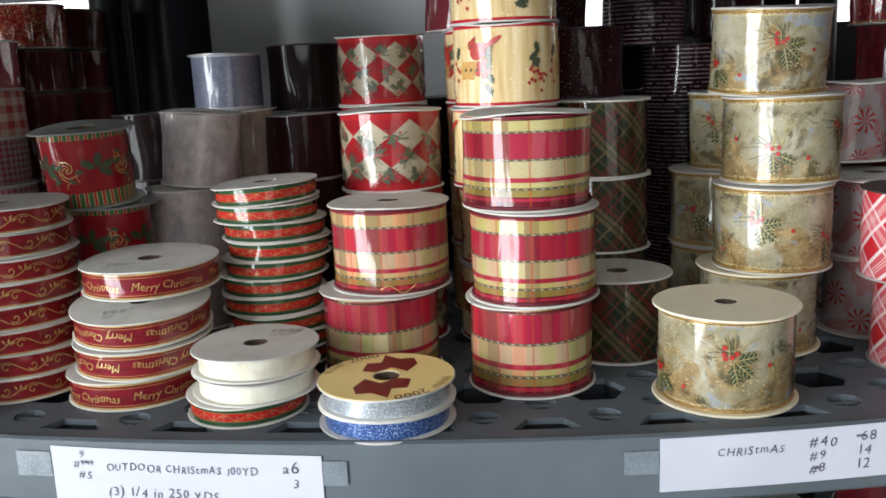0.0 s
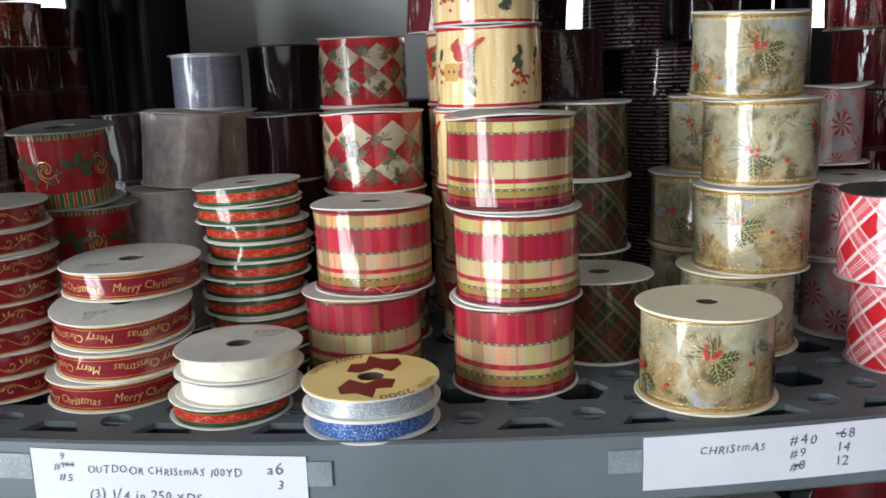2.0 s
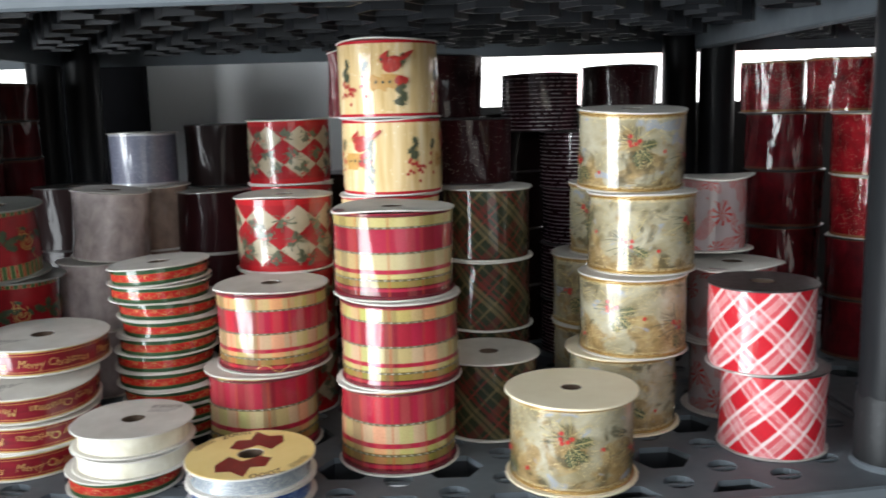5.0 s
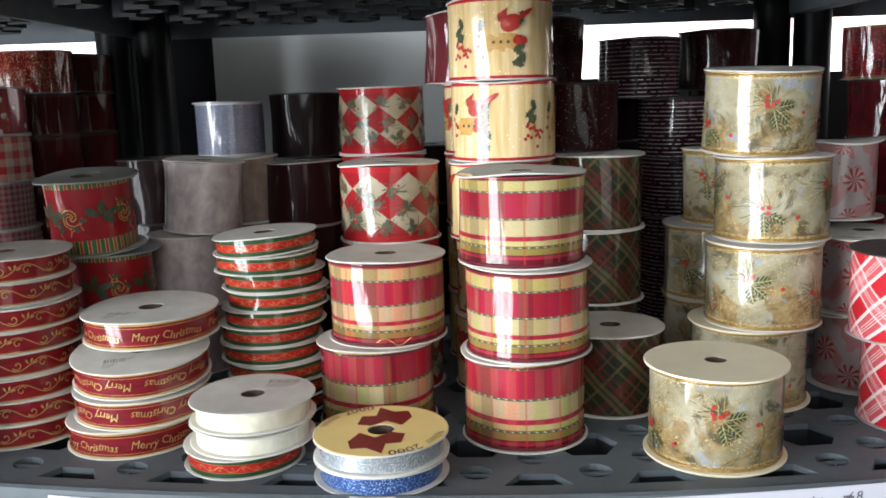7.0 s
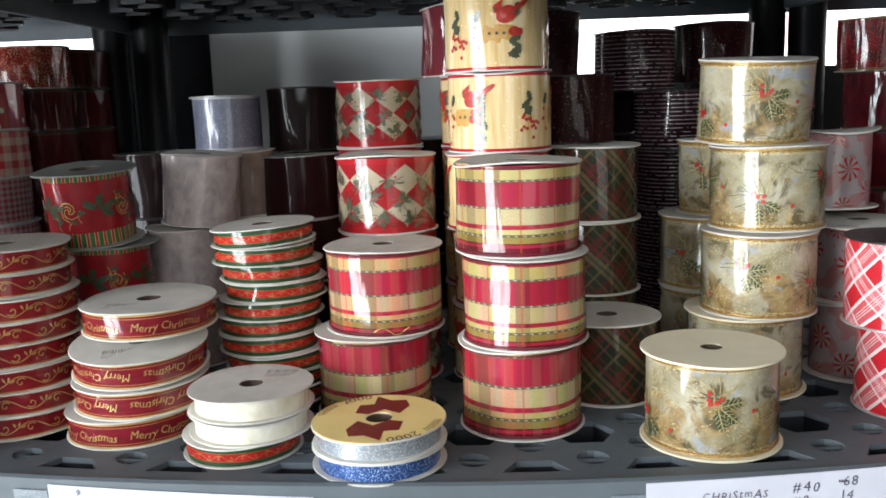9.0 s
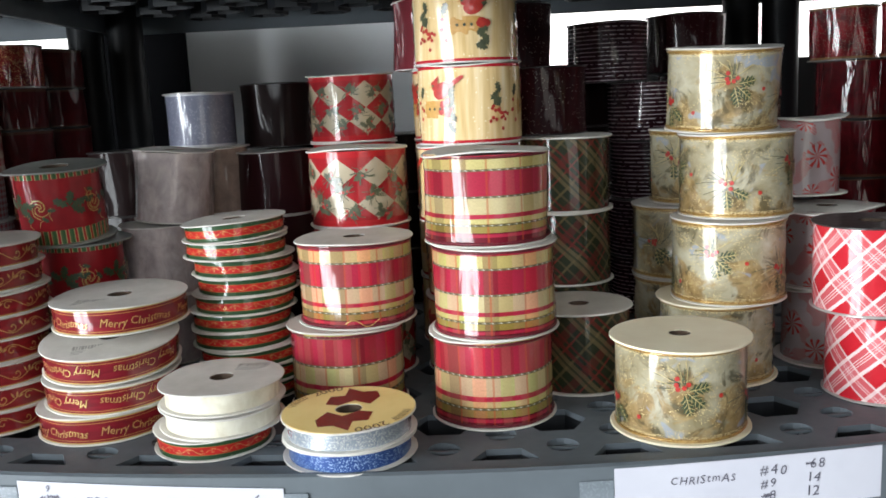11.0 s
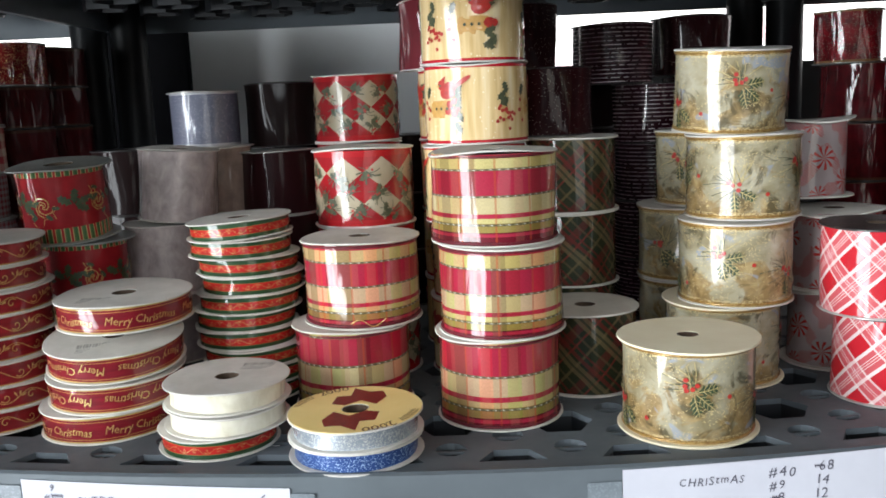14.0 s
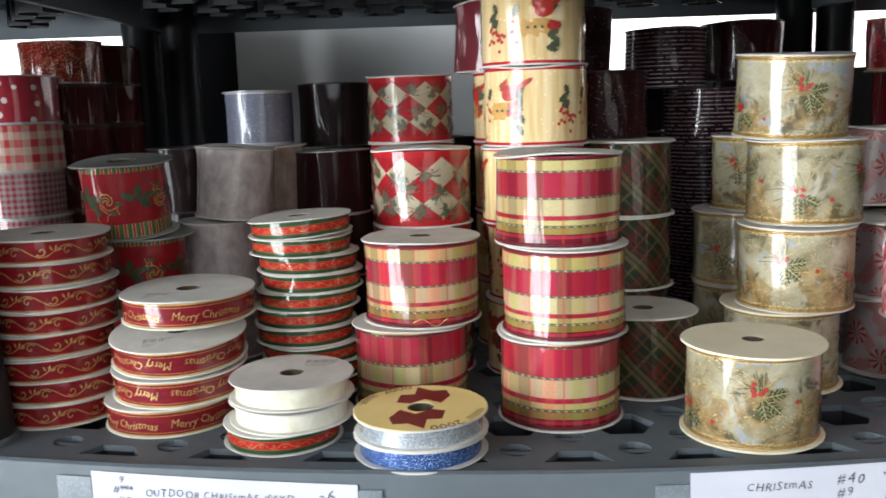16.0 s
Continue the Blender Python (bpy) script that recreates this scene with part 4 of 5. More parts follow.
# printed motifs
def berry_sprigs(roll, k):
    """Red birds on a sign, berries and leaves on cream."""
    r, rng = k["r"] + 0.0003, random.Random(7)
    red, green, ochre = bmesh.new(), bmesh.new(), bmesh.new()
    n = 3
    for i in range(n):
        u = (i / n - 0.5) * 2 * math.pi * r + 0.018
        # hanging berries
        for j in range(16):
            stamp(red, r, u + 0.004 + rng.gauss(0, 0.0042), 0.022 + rng.gauss(0, 0.0055), disc(0.0016, 8))
        for j in range(4):
            stamp(green, r, u + rng.uniform(-0.004, 0.006), 0.038 + rng.uniform(-0.004, 0.010), holly(0.011, 0.006), rng.uniform(0.5, 2.2))
        # a red bird on a hanging sign
        w = u + math.pi * r / n
        oval = [(x * 1.35, y) for x, y in disc(0.0068, 14)]
        stamp(red, r, w + 0.001, 0.0455, oval, 0.45)
        stamp(red, r, w - 0.0065, 0.0500, disc(0.0042, 12), 0.0, 0.0006)
        stamp(red, r, w - 0.0055, 0.0540, [(0.0035, 0.0035), (-0.0005, 0.0012), (-0.0028, -0.0020), (0.0020, -0.0022)], 0.0, 0.0007)
        stamp(red, r, w + 0.0130, 0.0525, [(x * 2.6, y * 0.62) for x, y in disc(0.0034, 10)], 0.55, 0.0008)
        stamp(ochre, r, w - 0.0108, 0.0492, [(0.0014, 0.0012), (-0.0022, -0.0004), (0.0014, -0.0012)], 0.0, 0.0009)
        stamp(green, r, w - 0.0085, 0.0497, disc(0.0012, 8), 0.0, 0.0010)
        for j in range(5):
            stamp(red, r, w + 0.006 + rng.gauss(0, 0.003), 0.030 + rng.gauss(0, 0.005), disc(0.0032, 8))
        stamp(ochre, r, w - 0.006, 0.030, [(0.0135, 0.004), (0.012, 0.007), (0.0, 0.0075), (-0.012, 0.007), (-0.0135, 0.004), (-0.0135, -0.004), (-0.012, -0.007), (0.0, -0.0075), (0.012, -0.007), (0.0135, -0.004)], lift=0.0001)
        for j in range(3):
            stamp(green, r, w - 0.0135 + 0.006 * j, 0.0305, disc(0.0013, 8), lift=0.0007)
        for j in range(6):
            stamp(green, r, w + rng.uniform(0.006, 0.011), rng.uniform(0.012, 0.05), holly(0.012, 0.006), rng.uniform(0, 3))
        for j in range(5):
            stamp(red, r, w - 0.026 + rng.gauss(0, 0.003), 0.028 + rng.gauss(0, 0.008), disc(0.0017, 8))
        stamp(green, r, w - 0.024, 0.044, holly(0.012, 0.006), 1.2)
    tagged(part("printed_berry", red, BERRY_PRINT, roll, "red berries and birds printed on the ribbon", 0), kind="stuff")
    tagged(part("printed_leaf", green, SPRIG_PRINT, roll, "green leaves printed on the ribbon", 0), kind="stuff")
    tagged(part("printed_sign", ochre, SIGN_PRINT, roll, "ochre hanging signs printed on the ribbon", 0), kind="stuff")


def braided_edge(roll, k, material=None, label="dark red braided wire edge"):
    """The wired edge of the ribbon, a fine braid."""
    for z in (k["high"] - k["thick"] - 0.0016, k["thick"] + 0.0016):
        bm = bmesh.new()
        n, seg = 150, 6
        rings = []
        for i in range(n):
            a = 2 * math.pi * i / n
            rad = 0.0009 + 0.00025 * (i % 2)
            rings.append([bm.verts.new(((k["r"] + rad * math.cos(b)) * math.sin(a), -(k["r"] + rad * math.cos(b)) * math.cos(a), z + rad * math.sin(b))) for b in [2 * math.pi * q / seg for q in range(seg)]])
        for i in range(n):
            c, d = rings[i], rings[(i + 1) % n]
            for q in range(seg):
                bm.faces.new((c[q], d[q], d[(q + 1) % seg], c[(q + 1) % seg]))
        bmesh.ops.recalc_face_normals(bm, faces=bm.faces)
        part("wired_edge", bm, material or BRAID, roll, label, 60)


def woodland(roll, k):
    """Large holly leaves with berries, dark pine needles and gilt veins."""
    braided_edge(roll, k, GILT_CORD, "twisted gilt wire edge")
    r, rng = k["r"] + 0.0003, random.Random(3)
    red, green, gilt, needle = bmesh.new(), bmesh.new(), bmesh.new(), bmesh.new()
    n = 5
    for i in range(n):
        u = (i / n - 0.5) * 2 * math.pi * r
        v = (0.021, 0.039, 0.025, 0.041, 0.030)[i]
        for j in range(2 + i % 2):
            a = -1.35 + 0.75 * j + rng.uniform(-0.2, 0.2)
            long = rng.uniform(0.015, 0.019)
            cx, cz = u + 0.012 * math.cos(a), v + 0.010 * math.sin(a)
            stamp(green, r, cx, cz, holly(long, 0.0085), a)
            stroke(gilt, r, [(cx + q * long * math.cos(a), cz + q * long * math.sin(a)) for q in (-0.5, 0.0, 0.48)], 0.0007, 0.0009)
            for q in (-0.3, -0.1, 0.1, 0.3):
                for side in (0.9, -0.9):
                    x0, z0 = cx + q * long * math.cos(a), cz + q * long * math.sin(a)
                    stroke(gilt, r, [(x0, z0), (x0 + 0.0045 * math.cos(a + side), z0 + 0.0045 * math.sin(a + side))], 0.00045, 0.0009)
        for j in range(5):
            stamp(red, r, u - 0.002 + rng.gauss(0, 0.0026), v + 0.004 + rng.gauss(0, 0.0022), disc(0.0018, 8), 0.0, 0.0010)
        stamp(red, r, u + 0.026, v - 0.004, disc(0.0017, 8), 0.0, 0.0010)
        for j in range(18):
            a = rng.uniform(0.3, 3.6)
            x0, z0, far = u + rng.uniform(-0.004, 0.006), v + rng.uniform(0.0, 0.007), rng.uniform(0.013, 0.024)
            mesh, wide = (gilt, 0.0005) if j % 2 == 0 else (needle, 0.0005)
            pts = [(x0 + q * far * math.cos(a + 0.2 * q), z0 + q * far * 0.85 * math.sin(a + 0.2 * q)) for q in (0.0, 0.5, 1.0)]
            if all(0.004 < z < 0.061 for _, z in pts):
                stroke(mesh, r, pts, wide, 0.0006)
    tagged(part("printed_berry", red, BERRY_PRINT, roll, "red berries printed on the ribbon", 0), kind="stuff")
    tagged(part("printed_leaf", green, LEAF_PRINT, roll, "dark green holly printed on the ribbon", 0), kind="stuff")
    tagged(part("gilt_needle", gilt, GILT_PRINT, roll, "gilt veins and needles printed on the ribbon", 0), kind="stuff")
    tagged(part("pine_needle", needle, SPRIG_PRINT, roll, "grey-green pine needles printed on the ribbon", 0), kind="stuff")


def harlequin_sprigs(roll, k):
    r, rng = k["r"] + 0.0003, random.Random(5)
    green, red = bmesh.new(), bmesh.new()
    n = 30
    for i in range(n):
        u = (i / n - 0.5) * 2 * math.pi * r
        v = (0.016, 0.047, 0.031)[i % 3] + rng.uniform(-0.004, 0.004)
        for j in range(4):
            stamp(green, r, u + rng.uniform(-0.005, 0.005), v + rng.uniform(-0.005, 0.005), holly(0.010, 0.005), rng.uniform(0, 3.1))
        for j in range(9):
            a = rng.uniform(0, 6.3)
            stroke(green, r, [(u, v), (u + 0.006 * math.cos(a), v + 0.006 * math.sin(a)), (u + 0.011 * math.cos(a + 0.2), v + 0.010 * math.sin(a + 0.2))], 0.0006)
        for j in range(3):
            stamp(red, r, u + rng.gauss(0, 0.003), v + rng.gauss(0, 0.003), disc(0.0012, 7))
    tagged(part("printed_leaf", green, SPRIG_PRINT, roll, "grey-green sprigs printed on the ribbon", 0), kind="stuff")
    tagged(part("printed_berry", red, BERRY_PRINT, roll, "red berries printed on the ribbon", 0), kind="stuff")


def holly_print(roll, k):
    r, rng = k["r"] + 0.0006, random.Random(9)
    green, gilt = bmesh.new(), bmesh.new()
    for i in range(5):
        u = (i / 5 - 0.5) * 2 * math.pi * r
        for j, a in enumerate((0.3, 2.6, 1.4, -0.5)):
            stamp(green, r, u + 0.008 * math.cos(a), 0.034 + 0.007 * math.sin(a), holly(0.014, 0.0075), a)
        for j in range(4):
            a0 = rng.uniform(0, 6)
            stroke(gilt, r, [(u + 0.022 + 0.0012 * q * math.cos(a0 + 0.7 * q), 0.034 + 0.0012 * q * math.sin(a0 + 0.7 * q)) for q in range(9)], 0.0008)
        for j in range(6):
            a, x0 = rng.uniform(0, 6.3), u + rng.uniform(0.012, 0.034)
            z0 = rng.uniform(0.022, 0.046)
            stamp(green, r, x0, z0, holly(0.008, 0.004), a)
            stroke(gilt, r, [(x0, z0), (x0 + 0.005 * math.cos(a + 1), z0 + 0.005 * math.sin(a + 1)), (x0 + 0.009 * math.cos(a + 1.5), z0 + 0.009 * math.sin(a + 1.5))], 0.0006)
    tagged(part("printed_leaf", green, LEAF_PRINT, roll, "green holly leaves printed on the ribbon", 0), kind="stuff")
    tagged(part("gilt_scroll", gilt, GOLD_PRINT, roll, "thin gilt scrolls printed on the ribbon", 0), kind="stuff")


def scrolls(period, amp, width, curls):
    def motif(roll, k):
        r, mid = k["r"] + 0.0003, k["high"] / 2
        bm = bmesh.new()
        n = round(2 * math.pi * r / period)
        p = 2 * math.pi * r / n
        for i in range(n):
            u, up = (i - n / 2) * p, 1 if i % 2 else -1
            stroke(bm, r, [(u + p * q / 10, mid + up * amp * math.sin(math.pi * q / 10)) for q in range(11)], width)
            stroke(bm, r, [(u + p * 0.5 + (amp * 0.95 - 0.085 * amp * q) * math.cos(0.62 * q + (0.6 if up > 0 else 3.7)), mid - up * amp * 0.1 + (amp * 0.95 - 0.085 * amp * q) * math.sin(0.62 * q + (0.6 if up > 0 else 3.7))) for q in range(11)], width * 1.15)
            if curls and i % 2:
                for a in (0.5, 1.3, 2.1):
                    stamp(bm, r, u + 0.004 * math.cos(a), mid + 0.0035 * math.sin(a) - 0.001, [(0.0028, 0), (0.0008, 0.0009), (-0.0022, 0.0002), (0.0008, -0.0008)], a)
        tagged(part("gold_scroll", bm, GOLD_PRINT, roll, "gold scrolls printed along the ribbon", 0), kind="stuff")
    return motif


def merry(upside):
    def motif(roll, k):
        r, h = k["r"] + 0.0003, k["high"]
        bm = bmesh.new()
        length = 2 * math.pi * r / 5
        for i in range(5):
            u0 = (i - 2.5) * length + 0.003
            s = -1 if upside else 1
            add_letters(bm, "Merry Christmas", 0.0087, lambda x, y: on_roll(r + 0.0004, s * (u0 + x * 0.92 - length / 2), h / 2 + s * (y - 0.0034 + 0.0008 * math.sin(x * 300))), 0.28)
        tagged(part("gold_lettering", bm, GOLD_PRINT, roll, "gold script lettering printed along the ribbon", 0), kind="stuff")
    return motif


def stamp_mark(angle, dist):
    """A faded printed mark on the top card."""
    def top(flange, k):
        bm = bmesh.new()
        cx, cy = dist * math.sin(angle), -dist * math.cos(angle)
        for i in range(11):
            w = 0.0005 if i % 3 else 0.0010
            x = cx - 0.011 + i * 0.0022
            box(bm, x - w, x + w, cy - 0.001, cy + 0.0070, k["thick"], k["thick"] + 0.0001)
        for j in range(3):
            box(bm, cx - 0.012, cx + 0.011 - 0.003 * j, cy - 0.0045 - 0.0026 * j, cy - 0.0033 - 0.0026 * j, k["thick"], k["thick"] + 0.0001)
        tagged(part("printed_mark", bm, FADED_INK, flange, "faded grey printed mark", 0), kind="stuff")
    return top


def yellow_top(flange, k):
    t = k["thick"] + 0.0003
    bm = bmesh.new()
    lathe(bm, [(k["hole"] + 0.0005, t - 0.0004), (k["flange"] - 0.0006, t - 0.0004), (k["flange"] - 0.0006, t), (k["hole"] + 0.0005, t)], 56)
    face = part("label_disc", bm, YELLOW_LABEL, flange, "yellow printed paper disc")
    bow = bmesh.new()
    h = k["hole"] + 0.001
    for s in (1, -1):
        wing = [(-0.002, h * 0.64), (-0.006, 0.012), (0.001, 0.020), (0.007, 0.0165), (0.014, 0.025), (0.0165, 0.0155), (0.0225, 0.012), (0.0195, 0.004), (h, -0.002), (h * 0.72, h * 0.72)]
        vs = [bow.verts.new((s * 1.5 * (x * 0.98 - y * 0.19), s * 1.5 * (x * 0.19 + y * 0.98), t + 0.0002)) for x, y in wing]
        bow.faces.new(vs)
    for f in bow.faces:
        f.normal_update()
        if f.normal.z < 0:
            f.normal_flip()
    tagged(part("printed_bow", bow, BOW_PRINT, face, "dark red printed bow", 0), kind="stuff")
    ink = bmesh.new()
    rad = k["flange"] * 0.83

    def ring(start):
        def where(x, y):
            a = start - x / rad
            return ((rad + y) * math.cos(a), (rad + y) * math.sin(a), t + 0.0002)
        return where
    for start in (2.55, -0.6):
        add_letters(ink, "2000", 0.0112, ring(start - 0.62), 0.1)
        # the word beside it, as a running wavy bar
        pts = [ring(start)(0.0006 * i, 0.0035 + 0.0027 * math.sin(i * 1.6)) for i in range(34)]
        last = None
        for px, py, pz in pts:
            d = math.hypot(px, py)
            pair = (ink.verts.new((px * (1 + 0.0010 / d), py * (1 + 0.0010 / d), pz)), ink.verts.new((px * (1 - 0.0010 / d), py * (1 - 0.0010 / d), pz)))
            if last:
                ink.faces.new((last[0], last[1], pair[1], pair[0]))
            last = pair
    tagged(part("printed_writing", ink, FADED_BROWN, face, "small brown printed writing round the rim", 0), kind="stuff")


FADED_BROWN = surface("brown_print", (0.22, 0.10, 0.03), (0.14, 0.06, 0.02), 200, 0.6)

H40 = 0.0675
spool_kind("plaid", "clear-wrapped spool of red and yellow plaid wired ribbon", PLAID, 0.0462, H40, 0.0485, hole=0.009, warp=0.0007, wobble=0.0007, motif=braided_edge)
spool_kind("plaid_folded", "spool of plaid ribbon with its upper yellow stripe folded in", PLAID_FOLDED, 0.0458, H40, 0.0485, hole=0.009, warp=0.0008, wobble=0.0009, motif=braided_edge)
spool_kind("plaid_wavy", "spool of red and yellow plaid ribbon under a buckled white card", PLAID_RAISED, 0.0468, H40, 0.0485, hole=0.009, warp=0.0016, wobble=0.0009, motif=braided_edge)
spool_kind("harlequin", "clear-wrapped spool of red and cream harlequin ribbon with sprigs", HARLEQUIN, 0.0436, H40, 0.0455, warp=0.0013, motif=harlequin_sprigs)
spool_kind("bird", "clear-wrapped spool of cream ribbon printed with birds and berries", CREAM_PRINT, 0.0448, H40, 0.046, warp=0.0012, motif=berry_sprigs)
spool_kind("woodland", "clear-wrapped spool of gold-edged ribbon printed with holly and woodland", WOODLAND, 0.0452, H40, 0.0468, warp=0.0004, motif=woodland)
spool_kind("woodland_cream", "spool of gold-edged woodland ribbon under a cream card disc", WOODLAND, 0.0462, H40, 0.0502, CREAM_CARD, 0.0018, 0.0078, 0.0003, motif=woodland)
spool_kind("diagonal", "spool of red and white diagonal plaid ribbon with a black top", RED_DIAGONAL, 0.0413, H40, 0.0432, TIN, 0.0016, 0.010, 0.0003, top_card=DARK_TOP, wobble=0.0007)
spool_kind("peppermint", "spool of white ribbon printed with red peppermint swirls", PEPPERMINT, 0.0385, H40, 0.0455, CARD, 0.0016, warp=0.0022)
spool_kind("green_plaid", "spool of dark green and red diagonal plaid ribbon on white card", GREEN_DIAGONAL, 0.0412, H40, 0.0445, CARD, 0.0016, 0.0088, 0.0004)
spool_kind("scroll", "narrow spool of dark red ribbon with gold scrolls", SCROLL_RED, 0.0478, 0.0185, 0.0515, CARD, 0.0012, motif=scrolls(0.019, 0.0042, 0.00065, True), warp=0.0004)
spool_kind("merry", "narrow spool of red ribbon lettered Merry Christmas in gold", MERRY_RED, 0.0508, 0.0212, 0.0525, CARD, 0.0013, motif=merry(False), top=stamp_mark(-0.5, 0.028), warp=0.0005)
spool_kind("merry_turned", "narrow spool of red Merry Christmas ribbon lying upside down", MERRY_RED, 0.0508, 0.0208, 0.0525, CARD, 0.0013, motif=merry(True), top=stamp_mark(-0.5, 0.028), warp=0.0005)
spool_kind("thin", "thin spool of red and green-edged ribbon with gold scrolls", THIN_RED, 0.0412, 0.0150, 0.0438, CARD, 0.0011, motif=scrolls(0.0085, 0.0020, 0.00026, False), warp=0.0006)
spool_kind("cream", "narrow spool of shiny cream satin ribbon on white card", CREAM_SATIN, 0.0415, 0.0158, 0.0458, CARD, 0.0013, 0.0088, 0.0007, top=stamp_mark(2.5, 0.030))
spool_kind("yellow", "narrow spool of holographic silver ribbon with a yellow bow label", HOLO, 0.0435, 0.0150, 0.0475, CARD, 0.0013, 0.0092, 0.0003, top=yellow_top)
spool_kind("blue", "narrow spool of blue glitter ribbon on white card", BLUE, 0.0432, 0.0150, 0.0475, CARD, 0.0013, 0.0092, 0.0005)
spool_kind("holly", "spool of red holly ribbon with a grey plastic top", HOLLY_RED, 0.0368, 0.0652, 0.0442, GREY_CARD, 0.0016, 0.0130, 0.0010, wobble=0.0012, motif=holly_print)
spool_kind("lilac", "small clear-wrapped spool of silvery lilac ribbon", LILAC, 0.0350, 0.0570, 0.0378, TIN, 0.0012)
spool_kind("mauve", "loosely wrapped spool of sheer grey-mauve ribbon", MAUVE, 0.0368, H40, 0.0385, CARD, 0.0012, wobble=0.0014, warp=0.0012)
spool_kind("beige", "loosely wrapped spool of sheer beige ribbon", BEIGE, 0.0385, H40, 0.040, CARD, 0.0012, wobble=0.0014)
spool_kind("plum", "spool of dark plum ribbon in clear wrap", PLUM, 0.0395, 0.0655, 0.041, TIN, 0.0012, wobble=0.0008)
spool_kind("black", "spool of black-brown ribbon in glossy wrap", BLACK, 0.0395, H40, 0.041, DARK_TOP, 0.0012, wobble=0.0012)
spool_kind("ribbed", "spool of ribbed metallic burgundy ribbon", RIBBED, 0.0425, 0.0622, 0.0437, DARK_TOP, 0.0012, wobble=0.0006)
spool_kind("burgundy", "spool of burgundy sparkle ribbon in glossy wrap", BURGUNDY, 0.0438, 0.0640, 0.045, DARK_TOP, 0.0012, wobble=0.0012)
spool_kind("sheer_red", "spool of sheer dusky red ribbon in loose wrap", RED_SHEER, 0.0425, H40, 0.044, CARD, 0.0012, wobble=0.002, warp=0.002)
spool_kind("red", "spool of bright red ribbon with gilt edges", BRIGHT_RED, 0.0438, 0.0655, 0.045, CARD, 0.0012, wobble=0.0009)
spool_kind("shaded_red", "spool of maroon ribbon in glossy creased wrap", SHADED_RED, 0.0438, 0.0655, 0.045, DARK_TOP, 0.0012, wobble=0.0012)
spool_kind("star_red", "small spool of red ribbon with dark print and gilt edges", STAR_RED, 0.0370, 0.0595, 0.0385, TIN, 0.0012, wobble=0.0012)
spool_kind("glitter", "short spool of mottled red and gold glitter ribbon", GLITTER_RED, 0.0430, 0.0455, 0.0442, TIN, 0.0012, wobble=0.0008)
spool_kind("deep_red", "short spool of deep red ribbon", DEEP_RED, 0.0430, 0.0455, 0.0442, DARK_TOP, 0.0012, wobble=0.0008)
spool_kind("gingham", "short spool of red and white gingham ribbon", GINGHAM, 0.0420, 0.0465, 0.0435, TIN, 0.0012, wobble=0.0006)
spool_kind("check", "short spool of burgundy small-check ribbon", SMALL_CHECK, 0.0420, 0.0465, 0.0435, TIN, 0.0012, wobble=0.0006)
spool_kind("polka", "short spool of red ribbon with white spots", POLKA, 0.0420, 0.0465, 0.0435, TIN, 0.0012, wobble=0.0006)
spool_kind("gold_dot", "short spool of gold ribbon with dark dots", GOLD_DOT, 0.0420, 0.0445, 0.0435, TIN, 0.0012)

# plaid stacks at the front
spool("plaid_folded", 0.117, 0.6835, 0.0, 20)
spool("plaid", 0.1205, 0.684, H40, -70)
spool("plaid_wavy", 0.117, 0.690, 2 * H40, 0)
spool("plaid_folded", -0.001, 0.722, 0.0, 140)
tied = spool("plaid", 0.0085, 0.731, H40, -10)
bm = bmesh.new()
path = [on_roll(0.0480 + 0.0006 * math.sin(q), 0.004 + 0.0021 * q, 0.0055 + 0.0028 * math.sin(q * 0.55)) for q in range(14)]
rings = [[bm.verts.new((x + 0.0004 * math.cos(a), y, z + 0.0004 * math.sin(a))) for a in (0.0, 1.57, 3.14, 4.71)] for x, y, z in path]
for a, c in zip(rings, rings[1:]):
    for q in range(4):
        bm.faces.new((a[q], a[(q + 1) % 4], c[(q + 1) % 4], c[q]))
part("loose_wire", bm, GOLD_PRINT, tied, "loose gold wire end of the ribbon", 60)
# cream spools with birds, two columns
for i, dx in enumerate((0.0, 0.002, -0.002, 0.0015, 0.0)):
    spool("bird", 0.1065 + dx, 0.812, i * H40, (35, 80, 10, 64, -14)[i])
for i in range(4):
    spool("bird", 0.0975, 0.909, i * H40, 50 * i)
spool("sheer_red", 0.078, 0.925, 4 * H40, 0)
# harlequin
for i in range(3):
    spool("harlequin", 0.005, 0.8145 + (0.002, 0.0, 0.0)[i], i * H40, (0, 60, 0)[i])
for i in range(4):
    spool("harlequin", -0.0145, 0.952, i * H40, 75 * i + 20)
# gold woodland
spool("woodland_cream", 0.2515, 0.6425, 0.0, 96)
for i, (x, y, a) in enumerate(((0.310, 0.760, 30), (0.3175, 0.752, 75), (0.326, 0.762, 10), (0.3195, 0.782, 100))):
    spool("woodland_cream" if i == 0 else "woodland", x, y, i * 0.0682 + (0.0012 if i == 3 else 0.0), a, (0.0, -4.2 if i == 3 else 0.0))
for i, x in enumerate((0.305, 0.304, 0.321)):
    spool("woodland", x, 0.858, i * 0.0682, 140 + 70 * i)
# peppermint and red diagonal
for i, (x, y) in enumerate(((0.417, 0.792), (0.414, 0.792), (0.395, 0.822))):
    spool("peppermint", x, y, i * H40 + (0.008 if i == 2 else 0.0), 40 * i, (0.0, 2.0 if i == 2 else 0.0))
spool("diagonal", 0.421, 0.697, 0.0, 0)
spool("diagonal", 0.411, 0.699, H40, 30)
